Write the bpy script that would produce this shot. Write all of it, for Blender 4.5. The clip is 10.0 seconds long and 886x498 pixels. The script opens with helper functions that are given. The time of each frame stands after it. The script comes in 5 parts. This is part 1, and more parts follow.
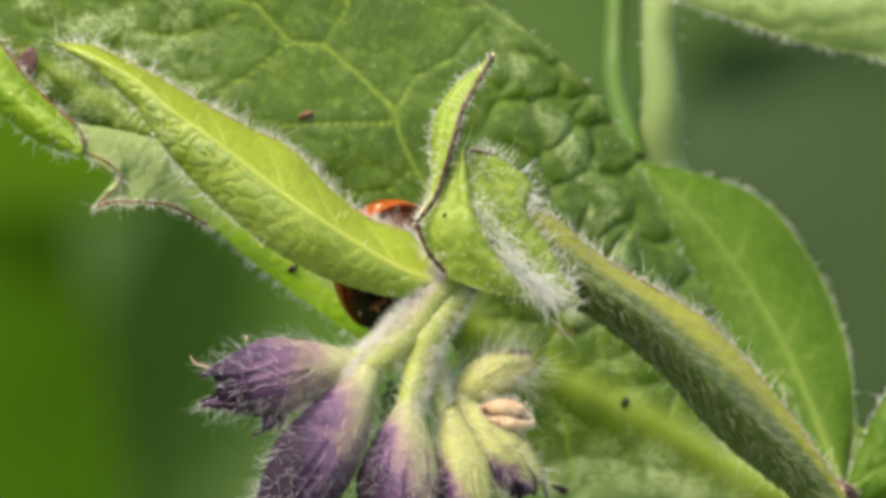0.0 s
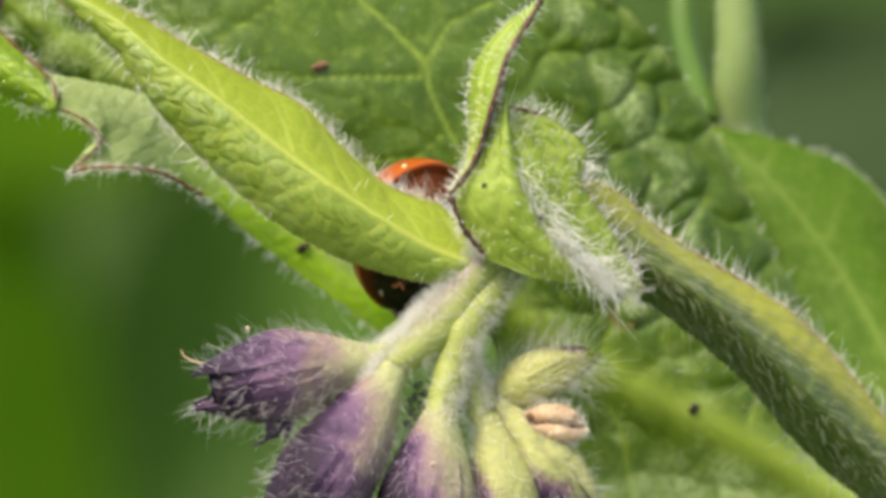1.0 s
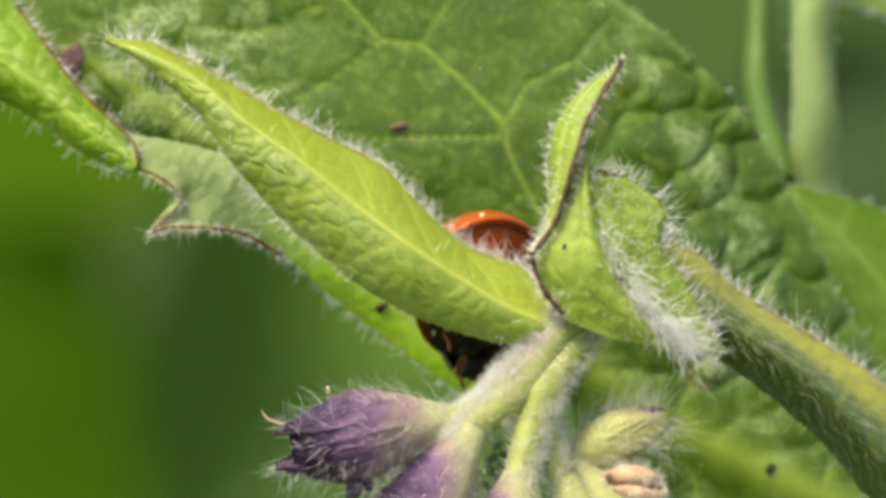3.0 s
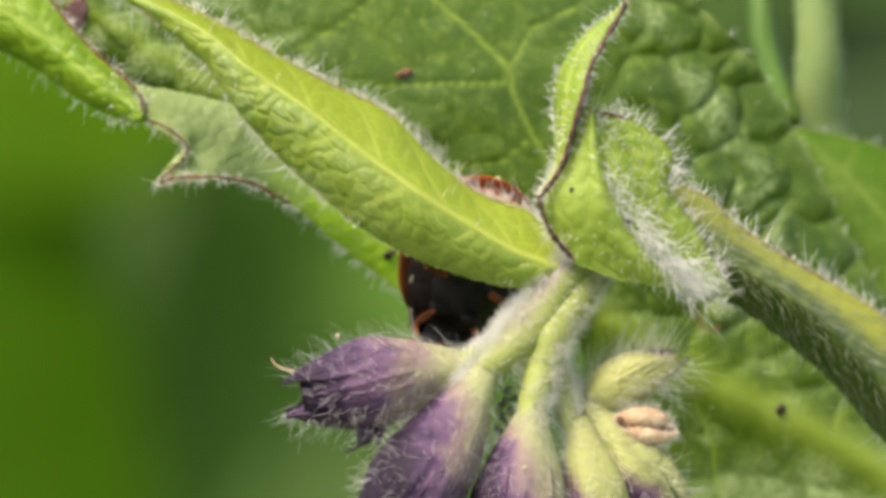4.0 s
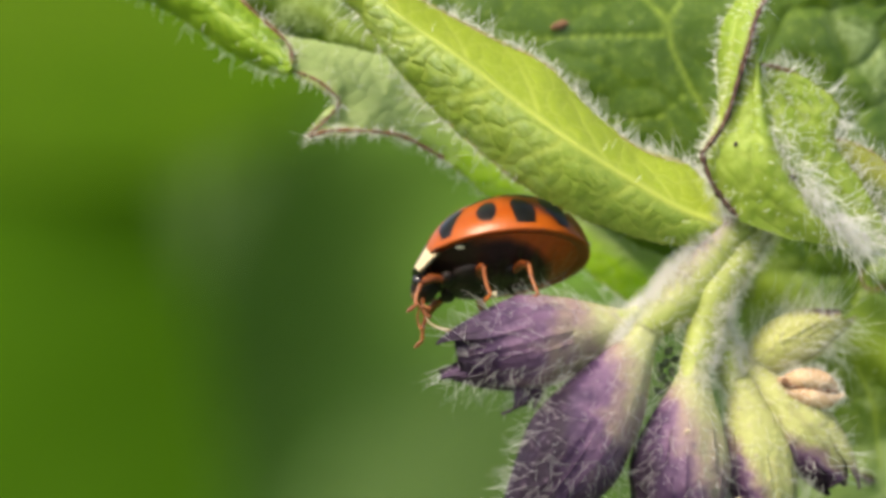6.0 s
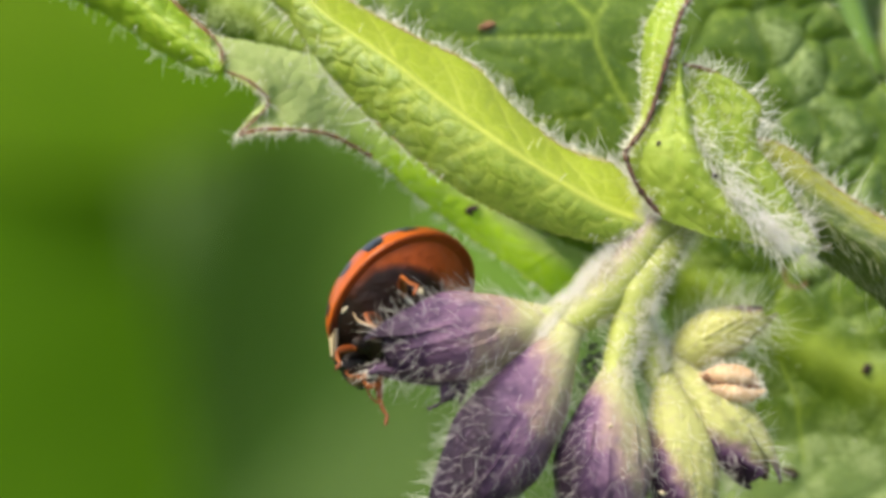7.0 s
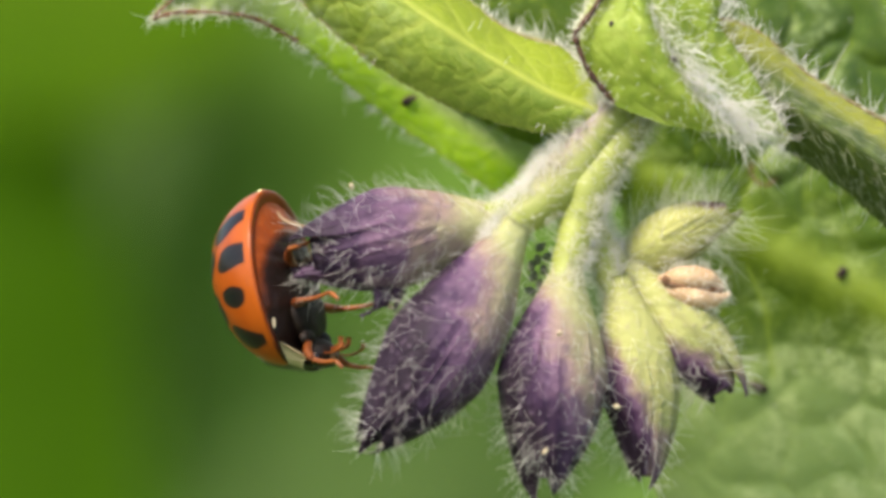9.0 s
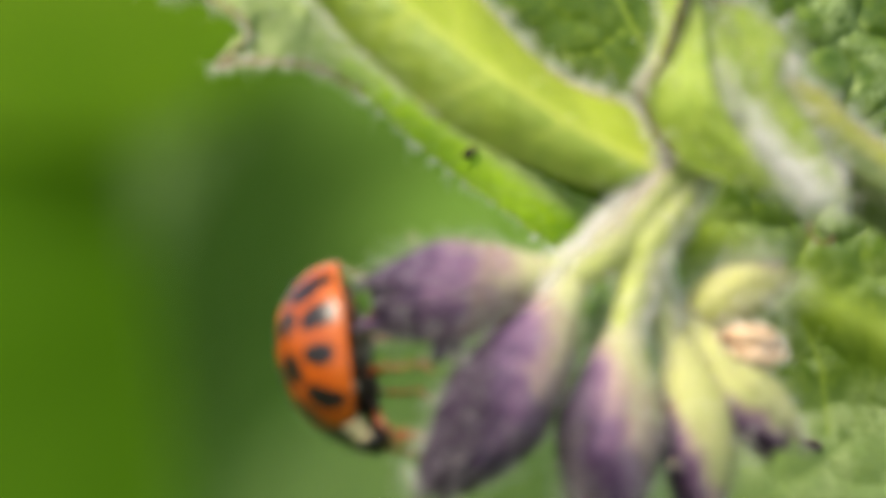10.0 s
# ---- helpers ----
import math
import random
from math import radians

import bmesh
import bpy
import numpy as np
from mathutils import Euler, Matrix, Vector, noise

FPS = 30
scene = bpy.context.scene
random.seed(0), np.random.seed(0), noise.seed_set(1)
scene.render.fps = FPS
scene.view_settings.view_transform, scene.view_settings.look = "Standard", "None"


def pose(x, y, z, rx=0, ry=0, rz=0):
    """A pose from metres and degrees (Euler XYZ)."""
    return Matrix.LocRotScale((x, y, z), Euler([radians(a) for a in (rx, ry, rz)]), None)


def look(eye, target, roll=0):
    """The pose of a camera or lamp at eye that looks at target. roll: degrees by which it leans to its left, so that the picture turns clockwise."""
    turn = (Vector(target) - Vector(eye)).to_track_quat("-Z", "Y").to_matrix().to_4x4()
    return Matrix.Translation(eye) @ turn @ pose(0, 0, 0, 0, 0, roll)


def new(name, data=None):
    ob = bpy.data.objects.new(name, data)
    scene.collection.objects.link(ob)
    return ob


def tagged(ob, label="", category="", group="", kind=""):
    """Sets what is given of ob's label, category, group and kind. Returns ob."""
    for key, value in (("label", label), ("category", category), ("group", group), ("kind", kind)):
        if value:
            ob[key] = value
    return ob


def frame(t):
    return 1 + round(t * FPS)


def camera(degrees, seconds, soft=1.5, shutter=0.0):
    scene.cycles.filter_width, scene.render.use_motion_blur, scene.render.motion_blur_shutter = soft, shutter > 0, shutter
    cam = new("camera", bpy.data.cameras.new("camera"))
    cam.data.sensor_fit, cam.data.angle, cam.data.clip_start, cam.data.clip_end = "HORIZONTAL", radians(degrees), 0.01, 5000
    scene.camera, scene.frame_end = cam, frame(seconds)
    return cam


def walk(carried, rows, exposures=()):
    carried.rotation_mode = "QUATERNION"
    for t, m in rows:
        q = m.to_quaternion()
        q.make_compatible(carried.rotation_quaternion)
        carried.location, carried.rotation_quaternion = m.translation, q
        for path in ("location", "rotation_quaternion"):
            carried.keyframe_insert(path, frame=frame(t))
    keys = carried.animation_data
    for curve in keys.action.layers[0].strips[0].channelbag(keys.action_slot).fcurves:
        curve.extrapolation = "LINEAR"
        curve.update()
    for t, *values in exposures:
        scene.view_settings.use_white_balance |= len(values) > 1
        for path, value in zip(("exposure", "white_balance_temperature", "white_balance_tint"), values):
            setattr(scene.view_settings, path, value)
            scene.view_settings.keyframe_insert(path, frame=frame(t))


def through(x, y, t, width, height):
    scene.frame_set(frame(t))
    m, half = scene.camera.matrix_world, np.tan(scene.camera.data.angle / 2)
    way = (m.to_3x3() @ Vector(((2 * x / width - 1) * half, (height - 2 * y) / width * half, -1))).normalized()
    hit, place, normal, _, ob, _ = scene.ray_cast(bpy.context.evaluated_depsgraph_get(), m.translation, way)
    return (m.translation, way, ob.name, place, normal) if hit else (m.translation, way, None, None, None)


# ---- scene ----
# A macro shot: lengths below are in millimetres in the plane of the flower
# (x to the right, z up, d away from the lens), turned by place() into metres.
TILT = 10.0
MM = 0.001
REACH = 350.0
HEART = Vector((-0.035, 0.0, 0.52))
RIGHT = Vector((1, 0, 0))
UP = Vector((0, math.sin(radians(TILT)), math.cos(radians(TILT))))
AWAY = Vector((0, math.cos(radians(TILT)), -math.sin(radians(TILT))))

# ---- camera ----
cam = camera(4.751, 10.0, soft=3.8)
PATH = [
    (0, -0.14, 1.24, 459.5, 0.38),
    (0.1, -1.85, 1.41, 450.2, 0.54),
    (0.2, -0.75, 1.93, 441.2, 0.70),
    (0.3, -0.53, 1.55, 432.5, 0.87),
    (0.4, -0.93, 2.05, 424.2, 1.03),
    (0.5, -1.22, 2.16, 416.2, 1.20),
    (0.6, -1.01, 1.93, 410.1, 1.12),
    (0.7, -1.77, 1.94, 404.2, 1.04),
    (0.8, -1.64, 1.24, 398.5, 0.97),
    (0.9, -2.10, 1.19, 392.9, 0.89),
    (1, -1.53, 0.37, 387.5, 0.82),
    (1.1, -1.41, 0.06, 387.3, 0.72),
    (1.2, -1.49, -0.28, 387.0, 0.63),
    (1.3, -1.25, 0.13, 386.8, 0.54),
    (1.4, -1.15, 0.89, 386.5, 0.45),
    (1.5, -1.78, 1.14, 386.3, 0.35),
    (1.6, -2.63, 1.48, 386.5, 0.39),
    (1.7, -2.63, 1.64, 386.7, 0.42),
    (1.8, -3.02, 1.61, 386.9, 0.45),
    (2, -3.56, 1.73, 387.3, 0.51),
    (2.2, -3.46, 1.99, 386.5, 0.59),
    (2.4, -3.98, 2.14, 385.7, 0.67),
    (2.5, -4.87, 2.45, 385.4, 0.71),
    (2.6, -5.36, 2.50, 386.9, 0.84),
    (2.7, -4.31, 2.63, 388.4, 0.97),
    (3.8, -5.23, 2.46, 389.1, 0.71),
    (3.9, -4.91, 2.13, 389.0, 0.38),
    (4, -4.74, 0.55, 388.9, 0.05),
    (4.1, -5.43, 1.04, 388.6, 0.12),
    (4.2, -5.51, 1.65, 388.3, 0.19),
    (4.3, -5.70, 2.42, 388.0, 0.26),
    (4.4, -5.97, 2.76, 387.7, 0.33),
    (4.5, -5.94, 2.60, 387.4, 0.39),
    (4.6, -5.79, 2.04, 386.9, 0.47),
    (4.7, -6.46, 1.82, 386.4, 0.55),
    (4.8, -8.57, 2.85, 385.9, 0.62),
    (4.9, -9.79, 3.94, 385.4, 0.70),
    (5, -10.14, 3.41, 384.8, 0.77),
    (5.1, -10.76, 1.58, 380.9, 0.59),
    (5.2, -11.41, -0.43, 377.0, 0.40),
    (5.3, -12.55, -0.33, 378.8, 0.68),
    (5.4, -12.79, 1.08, 380.7, 0.95),
    (5.5, -11.96, 1.54, 382.6, 1.23),
    (5.6, -10.94, 0.06, 380.0, 0.83),
    (5.7, -10.81, -1.46, 377.5, 0.44),
    (6.8, -8.58, 0.56, 380.3, 0.11),
    (6.9, -8.44, -0.70, 381.9, 0.20),
    (7, -7.77, -1.11, 383.4, 0.28),
    (7.1, -7.85, -1.00, 381.5, 0.37),
    (7.2, -7.71, -0.80, 379.6, 0.45),
    (7.3, -9.42, -1.15, 377.8, 0.54),
    (7.4, -10.25, -1.46, 376.0, 0.62),
    (7.5, -9.82, -1.95, 374.1, 0.71),
    (7.6, -9.35, -2.53, 374.6, 0.70),
    (7.7, -9.41, -3.09, 375.1, 0.68),
    (7.8, -10.01, -3.55, 375.6, 0.67),
    (7.9, -10.15, -3.38, 376.1, 0.65),
    (8, -9.56, -4.12, 376.5, 0.64),
    (8.1, -8.39, -4.24, 370.5, 0.54),
    (8.2, -8.22, -4.87, 364.6, 0.45),
    (8.3, -8.13, -5.05, 358.9, 0.36),
    (8.4, -8.39, -5.29, 353.4, 0.27),
    (8.5, -7.59, -4.89, 348.0, 0.18),
    (8.6, -7.99, -4.98, 348.4, 0.14),
    (8.7, -6.60, -5.62, 348.8, 0.11),
    (8.8, -6.64, -5.79, 349.2, 0.08),
    (8.9, -5.06, -5.76, 349.5, 0.05),
    (9, -5.57, -4.65, 349.9, 0.02),
    (9.1, -5.57, -4.55, 350.1, 0.08),
    (9.2, -6.42, -3.78, 350.3, 0.14),
    (9.3, -6.38, -3.94, 350.5, 0.20),
    (9.4, -6.85, -3.67, 350.7, 0.26),
    (9.5, -7.11, -3.20, 350.9, 0.32),
    (9.7, -6.47, -3.90, 350.8, 0.63),
    (9.9, -7.26, -3.11, 350.7, 0.94),
    (10, -7.57, -2.92, 350.7, 1.10),
]


def eye_pose(x, z, dist, roll):
    eye = HEART + (RIGHT * x + UP * z - AWAY * dist) * MM
    return look(eye, eye + AWAY, roll)


walk(cam, [(t, eye_pose(x, z, dist, roll)) for t, x, z, dist, roll in PATH], [(0, 1.06, 7350, 13), (5.7, 1.09, 7350, 13), (6.8, 1.25, 7350, 13), (8.0, 1.14, 7350, 13), (8.7, 1.13, 7350, 13), (9.3, 1.29, 7350, 13), (10, 1.29, 7350, 13)])
cam.data.dof.use_dof = True
cam.data.dof.aperture_fstop = 60.0
focus = new("focus_point")
focus.empty_display_size = 0.001
cam.data.dof.focus_object = focus
FOCUS = [(0, -0.3), (4.5, -0.3), (5.0, 1.0), (5.5, 0.5), (6.0, -0.3), (8.7, -0.3), (9.0, 0.5), (9.2, 6.0), (9.5, 20.0), (10.0, 26.0)]

# ---- world and sun ----
SUN_EL, SUN_AZ = 60.0, -48.0      # azimuth from behind the camera, towards its left
world = bpy.data.worlds.new("world")
scene.world = world
world.use_nodes = True
sky = world.node_tree.nodes.new("ShaderNodeTexSky")
sky.sky_type, sky.sun_disc = "NISHITA", False
sky.sun_elevation, sky.sun_rotation = radians(SUN_EL), radians(180 - SUN_AZ)
sky.dust_density, sky.air_density = 3.0, 1.0
world.node_tree.links.new(sky.outputs[0], world.node_tree.nodes["Background"].inputs[0])
world.node_tree.nodes["Background"].inputs[1].default_value = 0.15
sun = new("sun", bpy.data.lights.new("sun", "SUN"))
sun.data.energy, sun.data.angle, sun.data.color = 2.3, radians(22), (1, 0.94, 0.82)
sun_from = Vector((math.sin(radians(SUN_AZ)) * math.cos(radians(SUN_EL)),
                   -math.cos(radians(SUN_AZ)) * math.cos(radians(SUN_EL)), math.sin(radians(SUN_EL))))
sun.matrix_world = look(HEART + sun_from * 3, HEART)

rng = np.random.default_rng(7)

# ---- materials ----


class Mat:
    """A small builder of node materials."""

    def __init__(self, name):
        self.m = bpy.data.materials.new(name)
        self.m.use_nodes = True
        self.t = self.m.node_tree
        self.b = self.t.nodes["Principled BSDF"]
        self.out = self.t.nodes["Material Output"]
        self.co = self.t.nodes.new("ShaderNodeTexCoord").outputs["Object"]

    def node(self, kind, **inputs):
        n = self.t.nodes.new(kind)
        for k, v in inputs.items():
            self.put(n.inputs[k.replace("_", " ")], v)
        return n

    def put(self, socket, v):
        if isinstance(v, bpy.types.NodeSocket):
            self.t.links.new(v, socket)
        else:
            socket.default_value = v

    def noise(self, scale, detail=3.0, rough=0.55):
        return self.node("ShaderNodeTexNoise", Vector=self.co, Scale=scale, Detail=detail, Roughness=rough).outputs["Fac"]

    def attr(self, name):
        n = self.t.nodes.new("ShaderNodeAttribute")
        n.attribute_name = name
        return n.outputs["Fac"]

    def ramp(self, fac, stops):
        n = self.t.nodes.new("ShaderNodeValToRGB")
        els = n.color_ramp.elements
        while len(els) < len(stops):
            els.new(0.5)
        for e, (p, c) in zip(els, stops):
            e.position, e.color = p, (*c, 1)
        self.put(n.inputs[0], fac)
        return n.outputs[0]

    def mix(self, fac, a, b, how="MIX"):
        n = self.t.nodes.new("ShaderNodeMix")
        n.data_type, n.blend_type = "RGBA", how
        self.put(n.inputs[0], fac)
        self.put(n.inputs[6], a if isinstance(a, bpy.types.NodeSocket) else (*a, 1))
        self.put(n.inputs[7], b if isinstance(b, bpy.types.NodeSocket) else (*b, 1))
        return n.outputs[2]

    def math(self, op, a, b=0.0):
        n = self.t.nodes.new("ShaderNodeMath")
        n.operation = op
        self.put(n.inputs[0], a)
        self.put(n.inputs[1], b)
        return n.outputs[0]

    def bump(self, height, strength, dist):
        n = self.node("ShaderNodeBump", Height=height, Strength=strength, Distance=dist)
        self.put(self.b.inputs["Normal"], n.outputs[0])
        return n.outputs[0]

    def done(self, color, rough=0.5, spec=0.5, through=0.0, tint=None, coat=0.0):
        self.put(self.b.inputs["Base Color"], color if isinstance(color, bpy.types.NodeSocket) else (*color, 1))
        self.put(self.b.inputs["Roughness"], rough)
        self.put(self.b.inputs["Specular IOR Level"], spec)
        self.put(self.b.inputs["Coat Weight"], coat)
        if through:
            tr = self.t.nodes.new("ShaderNodeBsdfTranslucent")
            c = tint if tint is not None else color
            self.put(tr.inputs[0], c if isinstance(c, bpy.types.NodeSocket) else (*c, 1))
            mx = self.t.nodes.new("ShaderNodeMixShader")
            mx.inputs[0].default_value = through
            self.t.links.new(self.b.outputs[0], mx.inputs[1])
            self.t.links.new(tr.outputs[0], mx.inputs[2])
            self.t.links.new(mx.outputs[0], self.out.inputs[0])
        return self.m


def leaf_material(name, low, high, vein, edge, rough=0.45, through=0.35, spec=0.5, edge_w=0.5, hazy=0.0, tone=None):
    k = Mat(name)
    n1, n2, n3 = k.noise(450, 4), k.noise(2600, 3), k.noise(9000, 2)
    c = k.mix(k.ramp(n1, [(0.3, (0, 0, 0)), (0.7, (1, 1, 1))]), low, high)
    c = k.mix(k.math("MULTIPLY", k.ramp(n2, [(0.5, (0, 0, 0)), (0.72, (1, 1, 1))]), 0.35), c, vein)
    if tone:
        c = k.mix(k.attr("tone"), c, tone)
    dots = k.ramp(k.noise(7000, 1), [(0.60, (0, 0, 0)), (0.70, (1, 1, 1))])
    c = k.mix(k.math("MULTIPLY", dots, 0.30), c, vein)
    e = k.math("MULTIPLY", k.attr("edge"), k.ramp(n2, [(0.25, (0.4, 0.4, 0.4)), (0.6, (1, 1, 1))]))
    c = k.mix(k.math("MULTIPLY", e, edge_w), c, edge)
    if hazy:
        # pale patches that paint a whitish sheen into the leaf colour
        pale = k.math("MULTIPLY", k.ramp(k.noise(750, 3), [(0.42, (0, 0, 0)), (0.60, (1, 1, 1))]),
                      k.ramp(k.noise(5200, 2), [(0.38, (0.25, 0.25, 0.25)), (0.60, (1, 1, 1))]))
        c = k.mix(k.math("MULTIPLY", k.math("MULTIPLY", pale, k.attr("pale_sheen")), hazy), c, (0.41, 0.53, 0.22))
    c = k.mix(k.math("MULTIPLY", k.attr("vein"), 0.85), c, vein)
    h = k.math("ADD", k.math("MULTIPLY", n2, 0.6), k.math("MULTIPLY", n3, 0.4))
    k.bump(h, 0.5, 0.00012)
    return k.done(c, rough, spec, through, k.mix(0.5, c, (0.40, 0.55, 0.03)))


M_FRONT = leaf_material("lance_leaf_green", (0.182, 0.298, 0.032), (0.278, 0.388, 0.056), (0.56, 0.63, 0.12), (0.24, 0.13, 0.09), 0.43, 0.4, hazy=0.9, tone=(0.34, 0.44, 0.026))
M_PALE = leaf_material("pale_leaf_underside", (0.38, 0.51, 0.18), (0.50, 0.62, 0.27), (0.58, 0.68, 0.32), (0.20, 0.11, 0.07), 0.55, 0.5, hazy=0.6, tone=(0.50, 0.78, 0.030))
M_BRIGHT = leaf_material("bright_leaf_green", (0.13, 0.26, 0.010), (0.20, 0.35, 0.018), (0.38, 0.52, 0.05), (0.17, 0.09, 0.05), 0.45, 0.4)
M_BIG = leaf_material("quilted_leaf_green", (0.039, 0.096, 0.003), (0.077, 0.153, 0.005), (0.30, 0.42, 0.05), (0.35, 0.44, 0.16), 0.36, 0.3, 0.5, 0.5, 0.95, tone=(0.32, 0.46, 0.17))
M_CURL = leaf_material("young_leaf_green", (0.19, 0.31, 0.025), (0.31, 0.43, 0.06), (0.48, 0.57, 0.13), (0.05, 0.02, 0.02), 0.5, 0.35, 0.5, 0.95)
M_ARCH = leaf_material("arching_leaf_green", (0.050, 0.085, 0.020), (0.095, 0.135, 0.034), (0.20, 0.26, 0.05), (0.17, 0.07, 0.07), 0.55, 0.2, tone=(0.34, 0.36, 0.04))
M_UPPER = leaf_material("upper_leaf_green", (0.19, 0.31, 0.07), (0.30, 0.42, 0.14), (0.46, 0.56, 0.26), (0.30, 0.24, 0.16), 0.5, 0.4, hazy=1.0)
M_ROUND = leaf_material("round_leaf_green", (0.047, 0.120, 0.004), (0.070, 0.162, 0.007), (0.20, 0.30, 0.05), (0.33, 0.42, 0.16), 0.6, 0.35, 0.2)
M_FAR_LIGHT = leaf_material("far_leaf_light", (0.027, 0.078, 0.001), (0.035, 0.094, 0.001), (0.09, 0.16, 0.01), (0.09, 0.16, 0.01), 0.8, 0.3, 0.05)
M_FAR_MID = leaf_material("far_leaf_middle", (0.040, 0.115, 0.002), (0.051, 0.138, 0.004), (0.06, 0.14, 0.01), (0.06, 0.14, 0.01), 0.8, 0.25, 0.05)
M_FAR_DARK = leaf_material("far_leaf_dark", (0.128, 0.265, 0.040), (0.152, 0.31, 0.048), (0.07, 0.15, 0.02), (0.07, 0.15, 0.02), 0.7, 0.15, 0.2)


M_FAR_GREY = leaf_material("far_leaf_grey", (0.027, 0.058, 0.018), (0.036, 0.072, 0.023), (0.06, 0.09, 0.03), (0.06, 0.09, 0.03), 0.7, 0.1, 0.2)


def stalk_material(name, low, high, stain, amount):
    k = Mat(name)
    n1, n2 = k.noise(600, 4), k.noise(5000, 3)
    c = k.mix(n1, low, high)
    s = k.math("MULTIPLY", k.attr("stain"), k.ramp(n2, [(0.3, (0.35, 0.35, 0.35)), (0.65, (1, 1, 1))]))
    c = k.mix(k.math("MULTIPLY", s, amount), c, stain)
    k.bump(n2, 0.4, 0.0001)
    return k.done(c, 0.5, 0.4, 0.15, (0.45, 0.55, 0.08))


M_STALK = stalk_material("flower_stalk_green", (0.27, 0.325, 0.070), (0.345, 0.395, 0.115), (0.23, 0.15, 0.23), 0.95)
M_STEM = stalk_material("pale_stem_green", (0.19, 0.29, 0.085), (0.27, 0.36, 0.14), (0.25, 0.2, 0.12), 0.3)
M_SIDE = stalk_material("side_stem_green", (0.045, 0.11, 0.008), (0.075, 0.16, 0.015), (0.2, 0.2, 0.1), 0.2)


def sepal_material(name, base, tip, at, wide):
    k = Mat(name)
    n1, n2 = k.noise(1100, 4), k.noise(4500, 3)
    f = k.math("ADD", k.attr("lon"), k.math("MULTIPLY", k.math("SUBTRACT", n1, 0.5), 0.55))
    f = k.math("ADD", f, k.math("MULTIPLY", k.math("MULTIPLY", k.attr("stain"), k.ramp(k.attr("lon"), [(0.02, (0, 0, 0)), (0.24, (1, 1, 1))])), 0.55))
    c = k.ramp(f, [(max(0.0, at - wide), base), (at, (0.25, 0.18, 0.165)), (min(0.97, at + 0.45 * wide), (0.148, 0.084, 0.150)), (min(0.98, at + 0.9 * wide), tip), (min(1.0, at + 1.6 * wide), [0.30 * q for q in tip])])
    c = k.mix(k.math("MULTIPLY", k.attr("vein"), 0.55), c, k.mix(0.5, c, (0.03, 0.008, 0.035)))
    c = k.mix(k.math("MULTIPLY", k.ramp(n2, [(0.55, (0, 0, 0)), (0.75, (1, 1, 1))]), 0.42), c, (0.25, 0.18, 0.25))
    k.bump(k.math("ADD", n2, k.attr("vein")), 0.6, 0.00018)
    return k.done(c, 0.62, 0.3, 0.12, k.mix(0.4, c, (0.3, 0.2, 0.2)))


M_SEPAL = sepal_material("purple_sepal", (0.36, 0.385, 0.175), (0.046, 0.021, 0.062), 0.48, 0.34)
M_SEPAL_GREEN = sepal_material("green_purple_sepal", (0.36, 0.385, 0.14), (0.05, 0.018, 0.060), 0.64, 0.18)
M_SEPAL_YOUNG = sepal_material("young_green_sepal", (0.43, 0.45, 0.15), (0.20, 0.12, 0.10), 0.97, 0.12)


def plain_material(name, a, b, scale=2500, rough=0.5, spec=0.5, through=0.0, coat=0.0, relief=0.3):
    k = Mat(name)
    n = k.noise(scale, 4)
    c = k.mix(k.ramp(n, [(0.35, (0, 0, 0)), (0.65, (1, 1, 1))]), a, b)
    if relief:
        k.bump(n, relief, 0.00008)
    return k.done(c, rough, spec, through, None, coat)


M_HAIR = plain_material("white_bristle", (0.95, 0.95, 0.91), (0.99, 0.99, 0.97), 3000, 0.28, 0.8, 0.75, relief=0.0)
M_DULL_HAIR = plain_material("dull_green_bristle", (0.36, 0.41, 0.24), (0.58, 0.62, 0.44), 3000, 0.4, 0.4, 0.5, relief=0.0)
M_PETAL = plain_material("dark_withered_petal", (0.025, 0.012, 0.035), (0.07, 0.03, 0.08), 3000, 0.5, 0.5, 0.1)
M_PEACH = plain_material("peach_withered_stub", (0.44, 0.28, 0.15), (0.64, 0.48, 0.31), 1200, 0.55, 0.4, 0.2)
M_BROWN = plain_material("dry_brown", (0.10, 0.05, 0.025), (0.22, 0.11, 0.06), 4000, 0.7, 0.3)
M_RIM = plain_material("blackish_rim", (0.035, 0.018, 0.014), (0.12, 0.065, 0.045), 5000, 0.7, 0.3)
M_MAUVE = plain_material("mauve_brown_rim", (0.26, 0.19, 0.11), (0.40, 0.32, 0.18), 4000, 0.7, 0.3)
M_SPECK = plain_material("dark_debris", (0.015, 0.01, 0.008), (0.05, 0.03, 0.02), 6000, 0.6, 0.4)
M_BLOT = plain_material("purple_blotch", (0.10, 0.05, 0.05), (0.16, 0.09, 0.08), 1800, 0.7, 0.3)
M_APHID = plain_material("grey_green_aphid", (0.06, 0.085, 0.045), (0.16, 0.20, 0.11), 5000, 0.5, 0.5)
M_CHITIN = plain_material("black_chitin", (0.004, 0.004, 0.004), (0.020, 0.012, 0.009), 1800, 0.55, 0.25, relief=0.9)
M_EYE = plain_material("glossy_black_eye", (0.006, 0.005, 0.005), (0.010, 0.008, 0.008), 3000, 0.15, 0.5, relief=0.0)
M_LEG = plain_material("orange_brown_leg", (0.17, 0.042, 0.008), (0.31, 0.09, 0.016), 2200, 0.35, 0.4, 0.15)
M_THIGH = plain_material("dark_brown_thigh", (0.09, 0.020, 0.005), (0.26, 0.070, 0.012), 1500, 0.38, 0.4, 0.1)
M_FACE = plain_material("brown_face", (0.05, 0.025, 0.012), (0.22, 0.13, 0.07), 1600, 0.45, 0.4)
